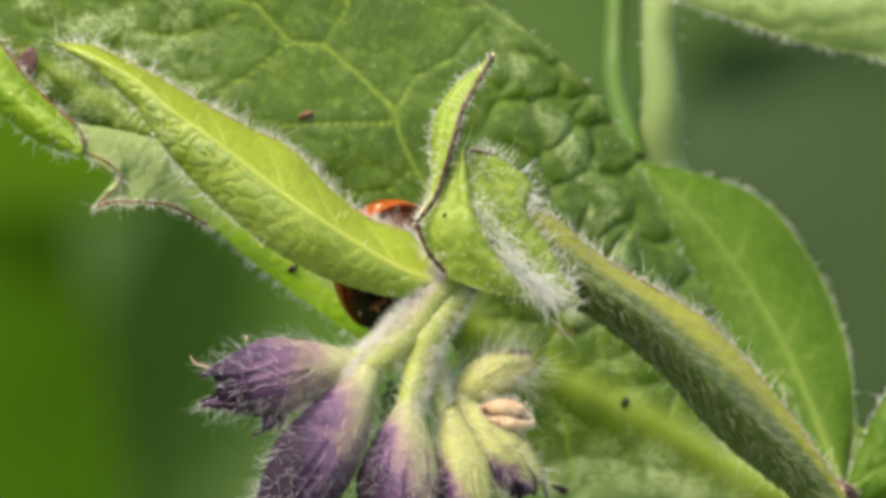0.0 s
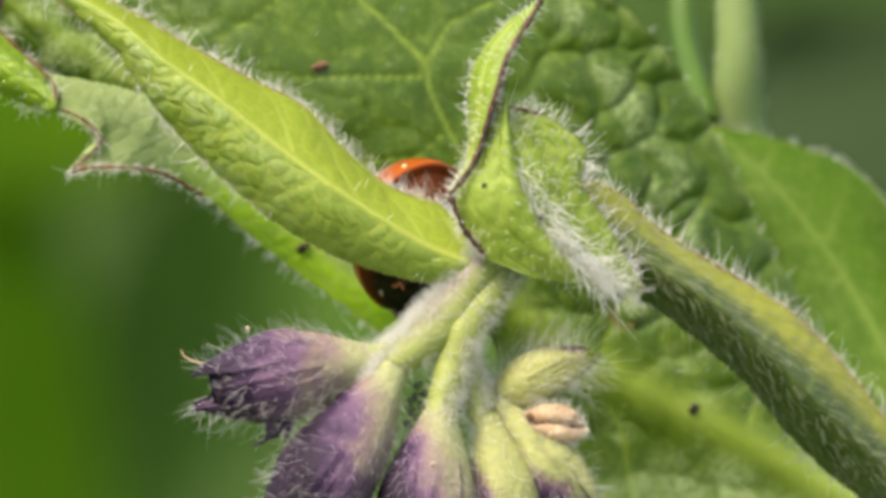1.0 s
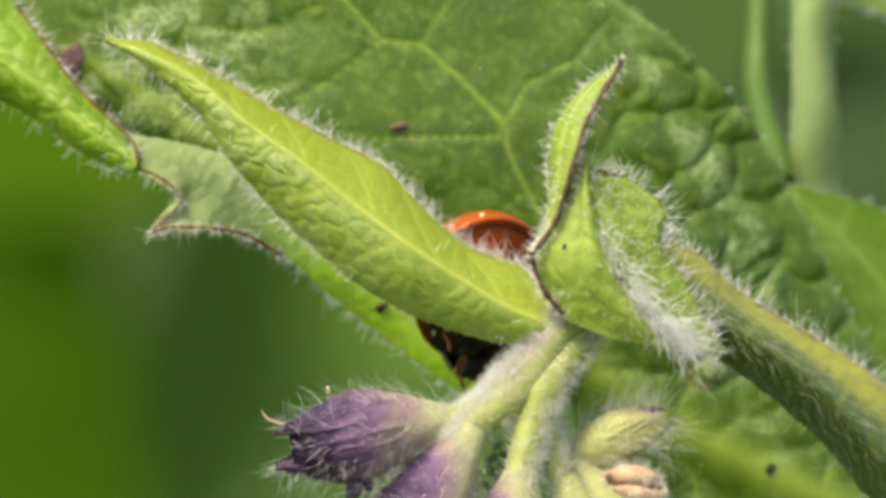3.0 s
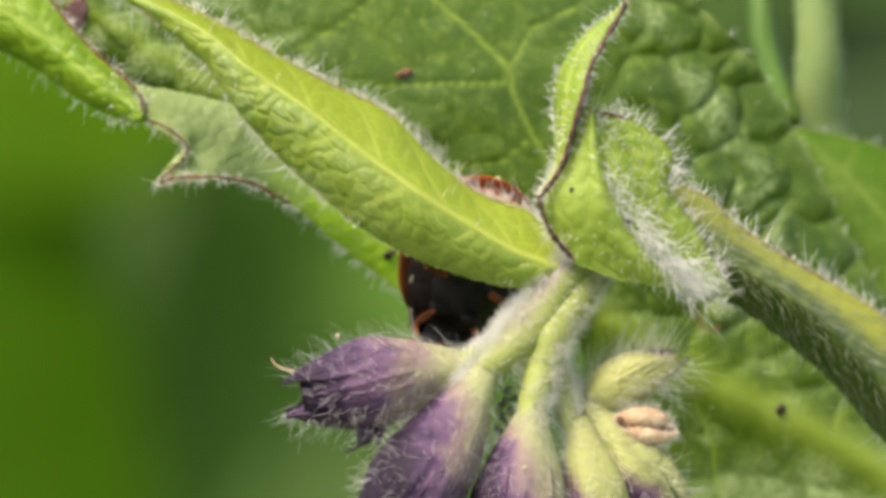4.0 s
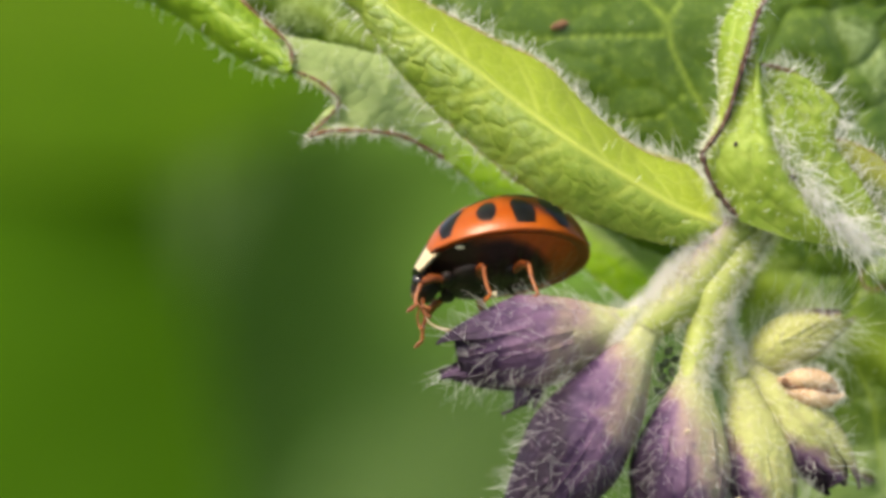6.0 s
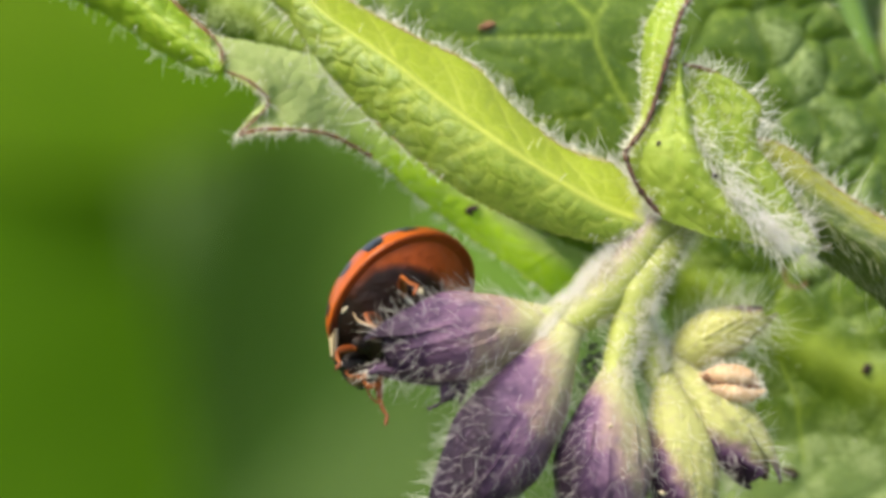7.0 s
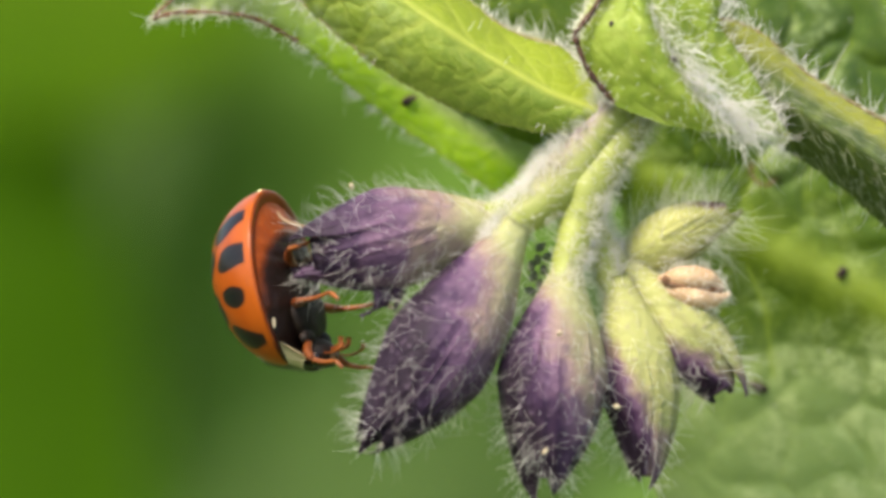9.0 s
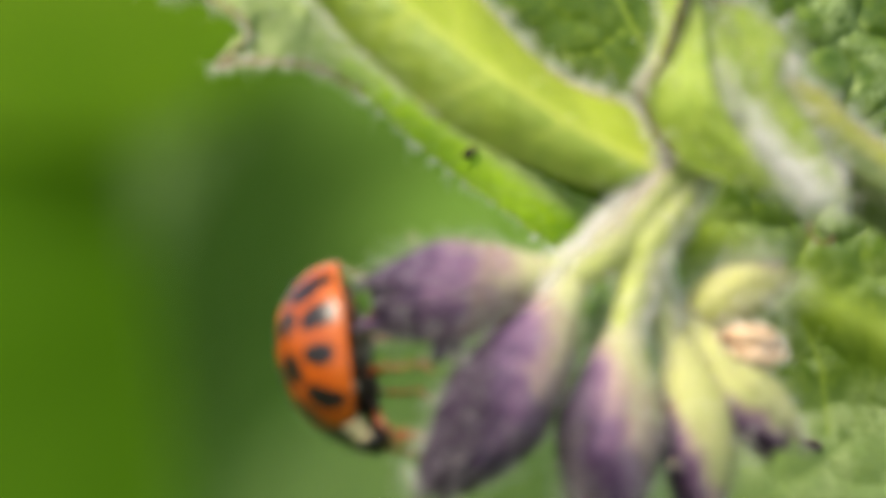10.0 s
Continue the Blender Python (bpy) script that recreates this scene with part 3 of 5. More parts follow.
def bud(parent, base, tip, radius, mat, label, seed, bend=0.0, split=0.15, hairs=500, d=(0, 0), hair_len=0.6, twist=0.0, open_tip=0.25, fat=0.5, dark=0.0, neck=0.46):
    """A hairy calyx: five overlapping sepals on a short cup, from base to tip (x, z)."""
    g = np.random.default_rng(seed)
    b, e = np.array([*base, d[0]]), np.array([*tip, d[1]])
    ax = e - b
    ln = np.linalg.norm(ax[:2])
    perp = np.array([-ax[1], ax[0], 0]) / ln
    ns, nt = 44, 23
    s = np.linspace(0, 1, ns)
    c = b + s[:, None] * ax + perp * (bend * np.sin(np.pi * s))[:, None]
    w = place(c[:, 0], c[:, 1], c[:, 2])
    tang = np.gradient(w, axis=0)
    tang /= np.linalg.norm(tang, axis=1, keepdims=True)
    a = np.cross(tang, np.array(AWAY))
    a /= np.linalg.norm(a, axis=1, keepdims=True)
    bb = np.cross(tang, a)

    def prof(q):
        up = np.clip(q / fat, 0, 1)
        dn = np.clip((q - fat) / (1 - fat), 0, 1)
        return np.where(q < fat, neck / radius + (1 - neck / radius) * np.sin(up * np.pi / 2) ** 1.45, open_tip + (1 - open_tip) * np.clip(1 - dn ** 1.75, 0, 1) ** 0.88)

    # the cup on which the sepals sit
    u = np.linspace(0, 2 * np.pi, 16 * 2, endpoint=False)
    rr = (radius * prof(s) * (0.97 - 0.14 * np.clip((s - 0.5) / 0.3, 0, 1) - 0.25 * np.clip((s - 0.74) / 0.18, 0, 1) ** 2) * MM)[:, None, None] * (1 + 0.025 * np.cos(5 * (u - twist)))[None, :, None]
    ring = w[:, None] + rr * (a[:, None] * np.cos(u)[None, :, None] + bb[:, None] * np.sin(u)[None, :, None])
    v, f = closed_tube(ring[: int(ns * 0.92)])
    k = int(ns * 0.92)
    lon = np.append(np.repeat(s[:k], 32), [0, s[k - 1]])
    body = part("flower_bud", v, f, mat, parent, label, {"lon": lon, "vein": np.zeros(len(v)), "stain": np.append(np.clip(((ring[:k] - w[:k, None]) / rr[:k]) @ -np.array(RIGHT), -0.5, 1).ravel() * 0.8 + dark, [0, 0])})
    roots, dirs, lens, curls, rads = [], [], [], [], []
    for i in range(5):
        th0 = i * 2 * np.pi / 5 + twist + g.normal(0, 0.08)
        st = g.uniform(0.84, 1.02)
        half = 0.82 * np.clip(1 - ((s - 0.66) / 0.36).clip(0, 1) ** 2.4, 0.03, 1)
        t = np.linspace(-1, 1, nt)
        th = th0 + half[:, None] * t[None] + 0.10 * np.sin(3 * s + i)[:, None]
        ridge = 0.03 * (1 - t[None] ** 2) ** 2 - 0.02 * np.abs(t[None]) ** 3
        r = radius * (prof(s)[:, None] * (1 + ridge) + 0.012 * i % 0.03)
        flare = 0.6 * split * radius * g.uniform(0.0, 1.0) * np.clip((s - 0.72) / 0.28, 0, 1)[:, None] ** 1.5
        r = r * (0.78 + 0.25 * np.clip((s - 0.28) / 0.30, 0, 1))[:, None]
        r = (r + flare + 0.02 * radius * np.sin(9 * s + 2 * i)[:, None]) * MM
        lenf = (s * st)[:, None] * np.ones_like(th)
        idx = np.clip(lenf * (ns - 1), 0, ns - 1)
        lo = np.floor(idx).astype(int).clip(0, ns - 2)
        fr = np.clip(idx - lo, 0, 1.2)[..., None]
        cw = w[lo] * (1 - fr) + w[lo + 1] * fr
        p = cw + r[..., None] * (a[:, None] * np.cos(th)[..., None] + bb[:, None] * np.sin(th)[..., None])
        k0 = int(ns * 0.28)
        v, f, nn = shell(p[k0:], 0.05 * MM)
        out = p - cw
        out /= np.linalg.norm(out, axis=-1, keepdims=True) + 1e-12
        vein = np.exp(-(t[None] / 0.12) ** 2) * 0.7 + 0.6 * (np.abs(t[None]) ** 6) * np.ones((ns, 1)) * (s[:, None] > 0.3)
        cols = g.uniform(0, 1, 13)
        streak = np.interp(np.linspace(0, 12, nt)[None] + 0.6 * np.sin(4 * s + i)[:, None], np.arange(13), cols)
        vein = np.clip(vein + 1.2 * np.clip(streak - 0.62, 0, 1) * 2, 0, 1.2)
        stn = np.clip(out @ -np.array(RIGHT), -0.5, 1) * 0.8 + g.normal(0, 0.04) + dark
        part("sepal", v, f, mat, body, "", {k2: np.tile((val * np.ones((ns, nt)))[k0:].ravel(), 2) for k2, val in
             (("lon", s[:, None] * st), ("vein", vein), ("stain", stn))})
        q = int(hairs * 0.13)
        hi, hj = g.uniform(0.03, 1, q) ** 0.8, g.integers(0, nt, q)
        hi = (hi * (ns - 1)).astype(int)
        sunk = 0.20 * radius * MM * prof(s[hi]) * np.clip((0.52 - s[hi]) / 0.24, 0, 1)
        roots.append(p[hi, hj] + out[hi, hj] * sunk[:, None])
        dirs.append(out[hi, hj] * g.uniform(0.6, 1.0, (q, 1)) + 0.25 * tang[hi] + g.normal(0, 0.22, (q, 3)))
        curls.append(0.7 * tang[hi] + g.normal(0, 0.65, (q, 3)))
        lens.append(g.uniform(0.45, 1.3, q) * hair_len * (0.95 + 0.45 * s[hi]))
        rads.append(0.0052 + 0.0030 * s[hi])
    hair_mesh("bristles", np.vstack(roots), np.vstack(dirs), np.concatenate(lens), body, np.concatenate(rads)[:, None], 1.1, curl=np.vstack(curls))
    return body


# ---- ground ----
gn = 60
gx, gy = np.meshgrid(np.linspace(-1, 1, gn), np.linspace(-1, 1, gn), indexing="ij")
gx, gy = np.sign(gx) * np.abs(gx) ** 3 * 60, np.sign(gy) * np.abs(gy) ** 3 * 60
gz = 0.01 * np.sin(gx * 3.1) * np.cos(gy * 2.3)
part("ground", np.stack([gx, gy, gz], -1).reshape(-1, 3), quads(gn, gn), M_GROUND, kind="structure",
     label="green meadow ground out of focus far below")
tagged(bpy.data.objects["ground"], category="ground")

# grass on the meadow behind
gg = np.random.default_rng(3)
nb = 22000
root = np.stack([gg.normal(0, 1.6, nb), 2.6 + gg.normal(0, 1.1, nb), np.zeros(nb)], -1)
root[:, 1] = np.where(root[:, 1] < 0.9, 1.8 - root[:, 1], root[:, 1])
turn = gg.uniform(0, 6.283, nb)
wide = np.stack([np.cos(turn), np.sin(turn), 0 * turn], -1) * gg.uniform(0.002, 0.004, nb)[:, None]
lean = np.stack([-np.sin(turn), np.cos(turn), 0 * turn], -1) * gg.uniform(0.0, 0.05, nb)[:, None]
high = gg.uniform(0.04, 0.12, nb)[:, None] * np.array([0, 0, 1.0])
blade = np.stack([root - wide, root + wide, root - wide * 0.7 + lean * 0.4 + high * 0.6, root + wide * 0.7 + lean * 0.4 + high * 0.6, root + lean + high], 1)
bi = np.arange(nb)[:, None] * 5
gfaces = (bi + np.array([[0, 1, 3, 2]])).tolist() + (bi + np.array([[2, 3, 4]])).tolist()
tagged(part("grass", blade.reshape(-1, 3), gfaces, M_GRASS, label="short green meadow grass, far out of focus", kind="stuff"), category="grass")

# ---- the flowering plant ----
plant = thing("flowering_plant", "hairy green plant with quilted leaves and drooping purple flower buds", "plant", (0, 0, 0))

BIG = [((17.39, -23.00), (22.22, -13.42), (19.75, -7.35)), ((8.60, -18.50), (14.90, -9.57), (12.90, -3.60)), ((1.90, -13.00), (9.54, -6.57), (11.05, -0.90)),
       ((0.90, -7.60), (4.05, -3.81), (9.65, 1.75)), ((0.27, -2.62), (0.26, -1.28), (8.38, 4.42)), ((-3.39, -0.70), (-3.64, 1.25), (7.02, 6.75)),
       ((-8.27, 1.70), (-8.77, 3.89), (4.69, 9.45)), ((-13.15, 4.83), (-13.65, 6.77), (1.39, 11.98)), ((-17.79, 7.23), (-18.78, 9.90), (-3.50, 15.59)),
       ((-23.65, 10.84), (-24.88, 13.26), (-10.81, 19.19))]
BIG_VEINS = [
    ([(-10.65, 12.14), (-8.21, 11.62), (-6.74, 9.98), (-5.28, 9.89), (-3.69, 8.54), (-2.22, 7.09), (-2.07, 6.12), (-1.36, 4.66), (-0.50, 3.21), (0.26, -0.67)], 0.10),
    ([(-5.28, 9.89), (-4.44, 11.21), (-4.20, 12.43)], 0.07), ([(-6.74, 9.98), (-8.56, 8.51), (-9.77, 7.89)], 0.06), ([(-8.21, 11.62), (-11.24, 10.19), (-13.19, 10.42)], 0.05),
    ([(-2.07, 6.56), (-4.65, 6.54), (-6.96, 6.43)], 0.06), ([(-2.18, 7.09), (-1.38, 8.55), (0.19, 9.29)], 0.06), ([(-1.36, 4.66), (-2.45, 3.68), (-4.63, 3.43)], 0.05),
    ([(4.05, -3.81), (4.88, -1.62), (6.33, 0.34), (8.02, 2.29)], 0.09), ([(9.54, -6.57), (10.01, -4.01), (10.97, -2.55)], 0.08),
    ([(4.05, -3.81), (5.16, -6.48), (5.42, -8.66)], 0.08)]


# painted sheen: far left, on the right-hand domes, and at lower right
def sheen_big(x, z):
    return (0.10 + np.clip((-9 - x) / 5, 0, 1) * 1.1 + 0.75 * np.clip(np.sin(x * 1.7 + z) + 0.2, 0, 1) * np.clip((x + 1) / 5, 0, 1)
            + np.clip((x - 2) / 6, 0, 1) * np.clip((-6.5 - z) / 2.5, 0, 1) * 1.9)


# tone paints the strongly lit lower right in a paler green
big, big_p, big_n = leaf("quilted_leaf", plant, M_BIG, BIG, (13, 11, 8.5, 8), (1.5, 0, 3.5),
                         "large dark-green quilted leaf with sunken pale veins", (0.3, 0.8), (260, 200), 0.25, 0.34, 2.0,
                         0.72, 0, BIG_VEINS, 0.962, (0.6, 1.0), 0.35, (60, 60, 120), pale_sheen=sheen_big, seed=11, hair_len=0.38,
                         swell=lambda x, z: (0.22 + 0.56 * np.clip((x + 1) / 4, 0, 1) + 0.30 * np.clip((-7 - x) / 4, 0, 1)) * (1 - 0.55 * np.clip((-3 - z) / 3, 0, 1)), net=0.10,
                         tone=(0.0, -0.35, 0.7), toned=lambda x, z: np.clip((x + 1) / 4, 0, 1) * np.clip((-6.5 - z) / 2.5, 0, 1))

LANCE = [((-0.03, -0.33), (-0.13, -0.16), (-0.76, 1.09)), ((-1.55, -0.87), (-1.77, 0.31), (-1.79, 2.04)), ((-3.49, -0.59), (-3.61, 1.32), (-3.43, 2.61)),
         ((-5.64, 0.16), (-5.67, 2.62), (-5.18, 3.95)), ((-7.80, 1.41), (-7.73, 4.11), (-6.66, 5.51)), ((-9.96, 3.22), (-9.79, 5.71), (-8.67, 6.50)),
         ((-11.92, 5.24), (-11.74, 7.07), (-10.73, 7.60)), ((-13.54, 7.46), (-13.45, 8.48), (-12.94, 8.85)), ((-15.80, 9.31), (-15.54, 9.58), (-15.04, 9.81)),
         ((-16.91, 9.93), (-16.89, 9.95), (-16.87, 9.99))]
lance_mid = np.array([q[1] for q in LANCE])[::-1]


def puffed(x, z):
    """Where the lance leaf is embossed and painted with whitish highlights: below the midrib, towards the tip."""
    return np.clip((np.interp(x, lance_mid[:, 0], lance_mid[:, 1]) - z) / 0.5, 0, 1) * np.clip((-5.5 - x) / 4.0, 0.12, 1)


# tone paints the better-lit half above the midrib a brighter yellow-green
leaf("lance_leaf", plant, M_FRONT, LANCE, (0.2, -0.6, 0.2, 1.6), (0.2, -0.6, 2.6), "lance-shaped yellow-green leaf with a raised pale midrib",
     (0.35, 0.3), (280, 130), 0.14, 0.060, 0.68, 0.125, 7, (), 0.955, (0.8, 0.8), 0.15, (110, 430, 20), low_from=0.5, seed=21, hair_len=0.80, tone=(-0.06, 0.12, 0.75), net=0.45, pleat=0.040, swell=lambda x, z: 0.45 + 0.75 * puffed(x, z), pale_sheen=puffed)

PALE = [((-2.84, -3.36), (-1.85, -1.57), (-1.14, -0.75)), ((-4.55, -2.09), (-3.49, -0.78), (-2.89, 0.15)), ((-6.96, -0.41), (-5.95, 0.82), (-5.15, 1.85)),
        ((-8.77, 0.97), (-7.81, 2.23), (-7.00, 3.26)), ((-10.25, 2.20), (-9.65, 3.23), (-9.06, 4.46)), ((-11.69, 2.90), (-11.20, 4.20), (-10.80, 5.40)),
        ((-13.30, 3.08), (-12.25, 4.45), (-11.80, 5.70)), ((-15.05, 2.98), (-13.10, 4.75), (-12.80, 5.92)), ((-14.00, 4.10), (-14.06, 5.21), (-14.28, 6.23)),
        ((-15.76, 5.35), (-15.91, 5.96), (-16.02, 6.51))]
# lower strip painted bright, as if lit through, despite the lance leaf's shadow
_, pale_p, pale_n = leaf("pale_leaf", plant, M_PALE, PALE, (12.0, 8.6, 5.6, 4.6), (-1.2, 0.0, 1.8), "pale leaf underside with a torn brown margin",
     (0.2, 0.1), (170, 80), 0.14, 0.055, 0.6, 0.05, 7, (), 0.95, (0.8, 0.2), 0.1, (240, 0, 40), seed=31, hair_len=0.55, tone=(-0.15, -0.5, 1.0), net=0.4,
     pale_sheen=lambda x, z: np.clip((-7 - x) / 3, 0, 1), toned=lambda x, z: np.clip((x + 12) / 2.5, 0, 1))
LEFT = [((-30.50, 12.50), (-26.06, 13.20), (-21.61, 13.50)), ((-25.99, 10.17), (-22.97, 10.84), (-20.04, 11.11)), ((-22.92, 8.74), (-20.91, 9.37), (-19.00, 9.71)),
        ((-19.86, 7.32), (-18.86, 7.99), (-18.06, 8.42)), ((-17.80, 5.95), (-17.31, 6.61), (-16.92, 7.29)), ((-16.33, 5.27), (-16.02, 5.83), (-15.78, 6.24)),
        ((-15.68, 5.17), (-15.64, 5.33), (-15.56, 5.53))]
leaf("narrow_leaf", plant, M_BRIGHT, LEFT, (7.5, 6, 4.2), (0.8, -0.3, 0.3), "bright-green narrow leaf with a brown withered margin",
     (0.3, 0.2), (120, 60), 0.14, 0.08, 0.8, 0.1, 6, (), 0.92, (0.1, 1.0), 0.1, (80, 110, 40), seed=41, hair_len=0.6)

TIPB = [((-1.32, 2.37), (-1.24, 2.41), (-1.12, 2.35)), ((-0.69, 3.64), (-0.58, 3.64), (-0.48, 3.54)), ((-0.67, 5.38), (-0.30, 5.44), (0.15, 5.55)),
        ((-0.52, 6.91), (-0.02, 7.12), (0.62, 7.19)), ((0.42, 8.35), (0.68, 8.29), (1.13, 8.15)), ((1.85, 9.48), (1.91, 9.53), (1.97, 9.53))]
leaf("curled_tip", plant, M_CURL, TIPB, (-0.6, -0.8, 0.5), (0.8, 0.0, -0.5), "upright curled leaf tip with a blackish margin",
     (0.2, 0.2), (60, 24), 0.14, 0.05, 0.7, 0.06, 0, (), 0.70, (0.1, 1.0), 0.05, (150, 110, 120), seed=51, hair_len=0.5)
FOLD = [((0.66, 7.13), (0.62, 6.61), (0.76, 5.47)), ((0.17, 5.55), (0.52, 4.78), (1.10, 3.87)), ((-0.42, 3.71), (0.54, 3.05), (1.57, 2.55)),
        ((-1.16, 2.41), (0.56, 1.72), (2.36, 1.09)), ((-0.76, 1.05), (1.29, 0.40), (3.44, -0.28)), ((0.01, 0.04), (1.81, -0.61), (4.10, -0.93))]
_, fold_p, fold_n = leaf("folded_leaf", plant, M_CURL, FOLD, (-0.4, -0.9, -0.8), (0.2, -0.6, 0.0), "folded young leaf with a blackish margin and white bristles",
     (0.2, 0.5), (70, 50), 0.14, 0.06, 0.7, 0.0, 5, (), 0.94, (1.0, 0.0), 0.05, (170, 0, 70), seed=61, hair_len=0.5)
FLAPR = [((0.64, 5.31), (0.68, 5.45), (0.74, 5.60)), ((1.04, 3.77), (1.55, 4.49), (2.15, 5.21)), ((1.57, 2.55), (2.48, 3.27), (3.55, 4.16)),
         ((2.36, 1.09), (2.80, 1.95), (3.44, 2.78)), ((3.44, -0.24), (3.83, 0.74), (4.27, 1.56)), ((4.67, -0.92), (4.83, -0.47), (5.07, 0.14)), ((5.69, -1.23), (5.73, -1.07), (5.79, -0.91))]
leaf("hairy_fold", plant, M_CURL, FLAPR, (-0.5, -0.6, 0.2), (-0.4, 0.25, 0.5), "hollow folded leaf flap with a purple-brown rim",
     (0.1, 0.1), (60, 40), 0.14, 0.10, 0.6, 0.0, 4, (), 0.92, (0.0, 0.7), 0.05, (130, 140, 340), seed=71, hair_len=0.95, face_r=0.011)


def margin_cord(name, pts, d, radius, mat, label, seed, hairs):
    """The dark rolled rim of a leaf."""
    g = np.random.default_rng(seed)
    n = len(pts)
    radii = radius * g.uniform(0.5, 1.5, 7 * n)
    return stalk(name, plant, mat, [(*q, dd) for q, dd in zip(pts, np.interp(np.linspace(0, 1, n), np.linspace(0, 1, len(d)), d))], radii, label, seed, hairs, 0.45, n=8)


margin_cord("leaf_rim", [(1.93, 9.51), (1.15, 8.15), (0.64, 7.19), (0.17, 5.55), (-0.44, 3.58), (-1.14, 2.56), (-1.24, 2.27), (-0.90, 1.34), (-0.45, 0.69), (0.01, 0.16)],
            (0.3, -1.4, -1.3, -1.2, -0.9), 0.095, M_RIM, "thin blackish rolled leaf rim", 52, 160)
margin_cord("leaf_rim", [(0.74, 5.58), (1.43, 5.44), (2.15, 5.19), (2.87, 4.71), (3.55, 4.16)], (-0.7, -0.2, 0.0), 0.05, M_BROWN, "purple-brown rolled leaf rim", 53, 60)
tg = np.random.default_rng(54)
tc = spline([(*(0.52, 4.68), -1.0), (*(1.05, 3.36), -1.1), (*(1.67, 2.35), -1.1), (*(2.61, 1.03), -1.1), (*(3.64, -0.08), -0.9), (*(4.47, -0.78), -0.7)], 200)
ti = np.clip((tg.beta(2.2, 1.2, 460) * 199).astype(int), 0, 199)
tp = tc[ti] + tg.normal(0, 1, (460, 3)) * np.array([0.24, 0.24, 0.18])
tdir = (np.array(RIGHT) * (0.75 * ti[:, None] / 199 + 0.1) - np.array(UP) * (0.25 + 0.45 * ti[:, None] / 199) - np.array(AWAY) * 0.45 + tg.normal(0, 0.42, (460, 3)))
hair_mesh("white_tuft", place(tp[:, 0], tp[:, 1], tp[:, 2]), tdir, tg.uniform(0.35, 1.0, 460) * (0.60 + 1.45 * ti / 199), plant, 0.0155, 0.35,
          label="dense white bristles along the leaf fold")

margin_cord("leaf_rim", [(-15.01, 2.96), (-14.38, 3.13), (-13.83, 3.17), (-12.71, 3.13), (-11.65, 2.94), (-10.25, 2.20)], (4.0, 3.9, 3.9), 0.065, M_BROWN, "ragged brown rim of the torn leaf", 55, 200)
margin_cord("leaf_rim", [(-15.03, 3.00), (-14.40, 3.55), (-13.95, 4.15), (-14.35, 4.66), (-14.90, 5.02), (-15.76, 5.33)], (4.0, 4.3, 4.5), 0.045, M_BROWN, "ragged brown rim of the torn leaf", 56, 30)
margin_cord("leaf_rim", [(-15.04, 9.79), (-12.94, 8.85), (-10.73, 7.58), (-8.67, 6.48), (-6.66, 5.49), (-5.18, 3.93), (-3.43, 2.59), (-1.79, 2.04)], (1.4, 1.8, 2.0, 1.9, 1.4), 0.026, M_MAUVE, "thin mauve-brown leaf rim", 57, 260)
margin_cord("leaf_rim", [(-15.80, 9.31), (-13.54, 7.46), (-11.92, 5.24), (-9.96, 3.22), (-7.80, 1.41)], (1.0, 0.6, 0.2, -0.1), 0.024, M_MAUVE, "thin mauve-brown leaf rim", 58, 160)

margin_cord("leaf_rim", [(-20.04, 11.07), (-19.00, 9.71), (-18.06, 8.44), (-16.92, 7.31), (-15.78, 6.26), (-15.61, 5.53)], (5.4, 5.0, 4.6, 4.2), 0.05, M_BROWN, "withered brown leaf rim", 59, 60)

ARCH = [((2.32, -0.30), (2.80, 0.92), (3.20, 3.04)), ((4.88, -0.98), (5.11, 0.45), (4.74, 2.52)), ((6.59, -1.90), (6.82, -0.51), (6.15, 1.31)),
        ((8.30, -3.17), (8.65, -1.71), (7.74, 0.28)), ((10.01, -4.82), (10.37, -3.28), (9.50, -0.71)), ((11.53, -6.56), (12.25, -5.09), (11.21, -1.82)),
        ((13.32, -8.13), (14.04, -6.78), (12.87, -3.46)), ((15.39, -9.69), (15.63, -8.35), (14.88, -5.93)), ((17.35, -11.38), (17.54, -10.53), (17.09, -9.02))]
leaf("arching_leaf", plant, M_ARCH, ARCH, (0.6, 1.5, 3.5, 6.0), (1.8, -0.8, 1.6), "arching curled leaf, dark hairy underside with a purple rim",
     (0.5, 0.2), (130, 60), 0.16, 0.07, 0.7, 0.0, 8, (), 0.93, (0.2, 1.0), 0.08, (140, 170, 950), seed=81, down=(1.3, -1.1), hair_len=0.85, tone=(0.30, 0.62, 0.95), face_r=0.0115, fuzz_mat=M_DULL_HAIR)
margin_cord("leaf_rim", [(3.20, 3.04), (4.74, 2.52), (6.15, 1.31), (7.74, 0.28), (9.50, -0.71), (11.21, -1.82), (12.87, -3.46), (14.88, -5.93), (17.09, -9.02)],
            (1.1, 1.9, 2.5, 3.2, 4.0, 4.6, 5.1, 5.6, 6.0), 0.06, M_MAUVE, "mauve-brown rolled leaf rim", 82, 300)

ROUND = [((16.80, -9.20), (16.97, -8.88), (17.14, -8.59)), ((14.40, -7.39), (16.10, -6.65), (17.41, -5.55)), ((11.71, -4.97), (14.87, -3.74), (16.97, -2.51)),
         ((9.75, -2.07), (13.14, -0.59), (15.74, 0.40)), ((8.27, 1.08), (10.94, 2.31), (13.65, 3.16)), ((7.40, 3.51), (9.22, 4.00), (11.17, 4.31)),
         ((7.76, 4.97), (8.00, 4.97), (8.37, 4.92))]
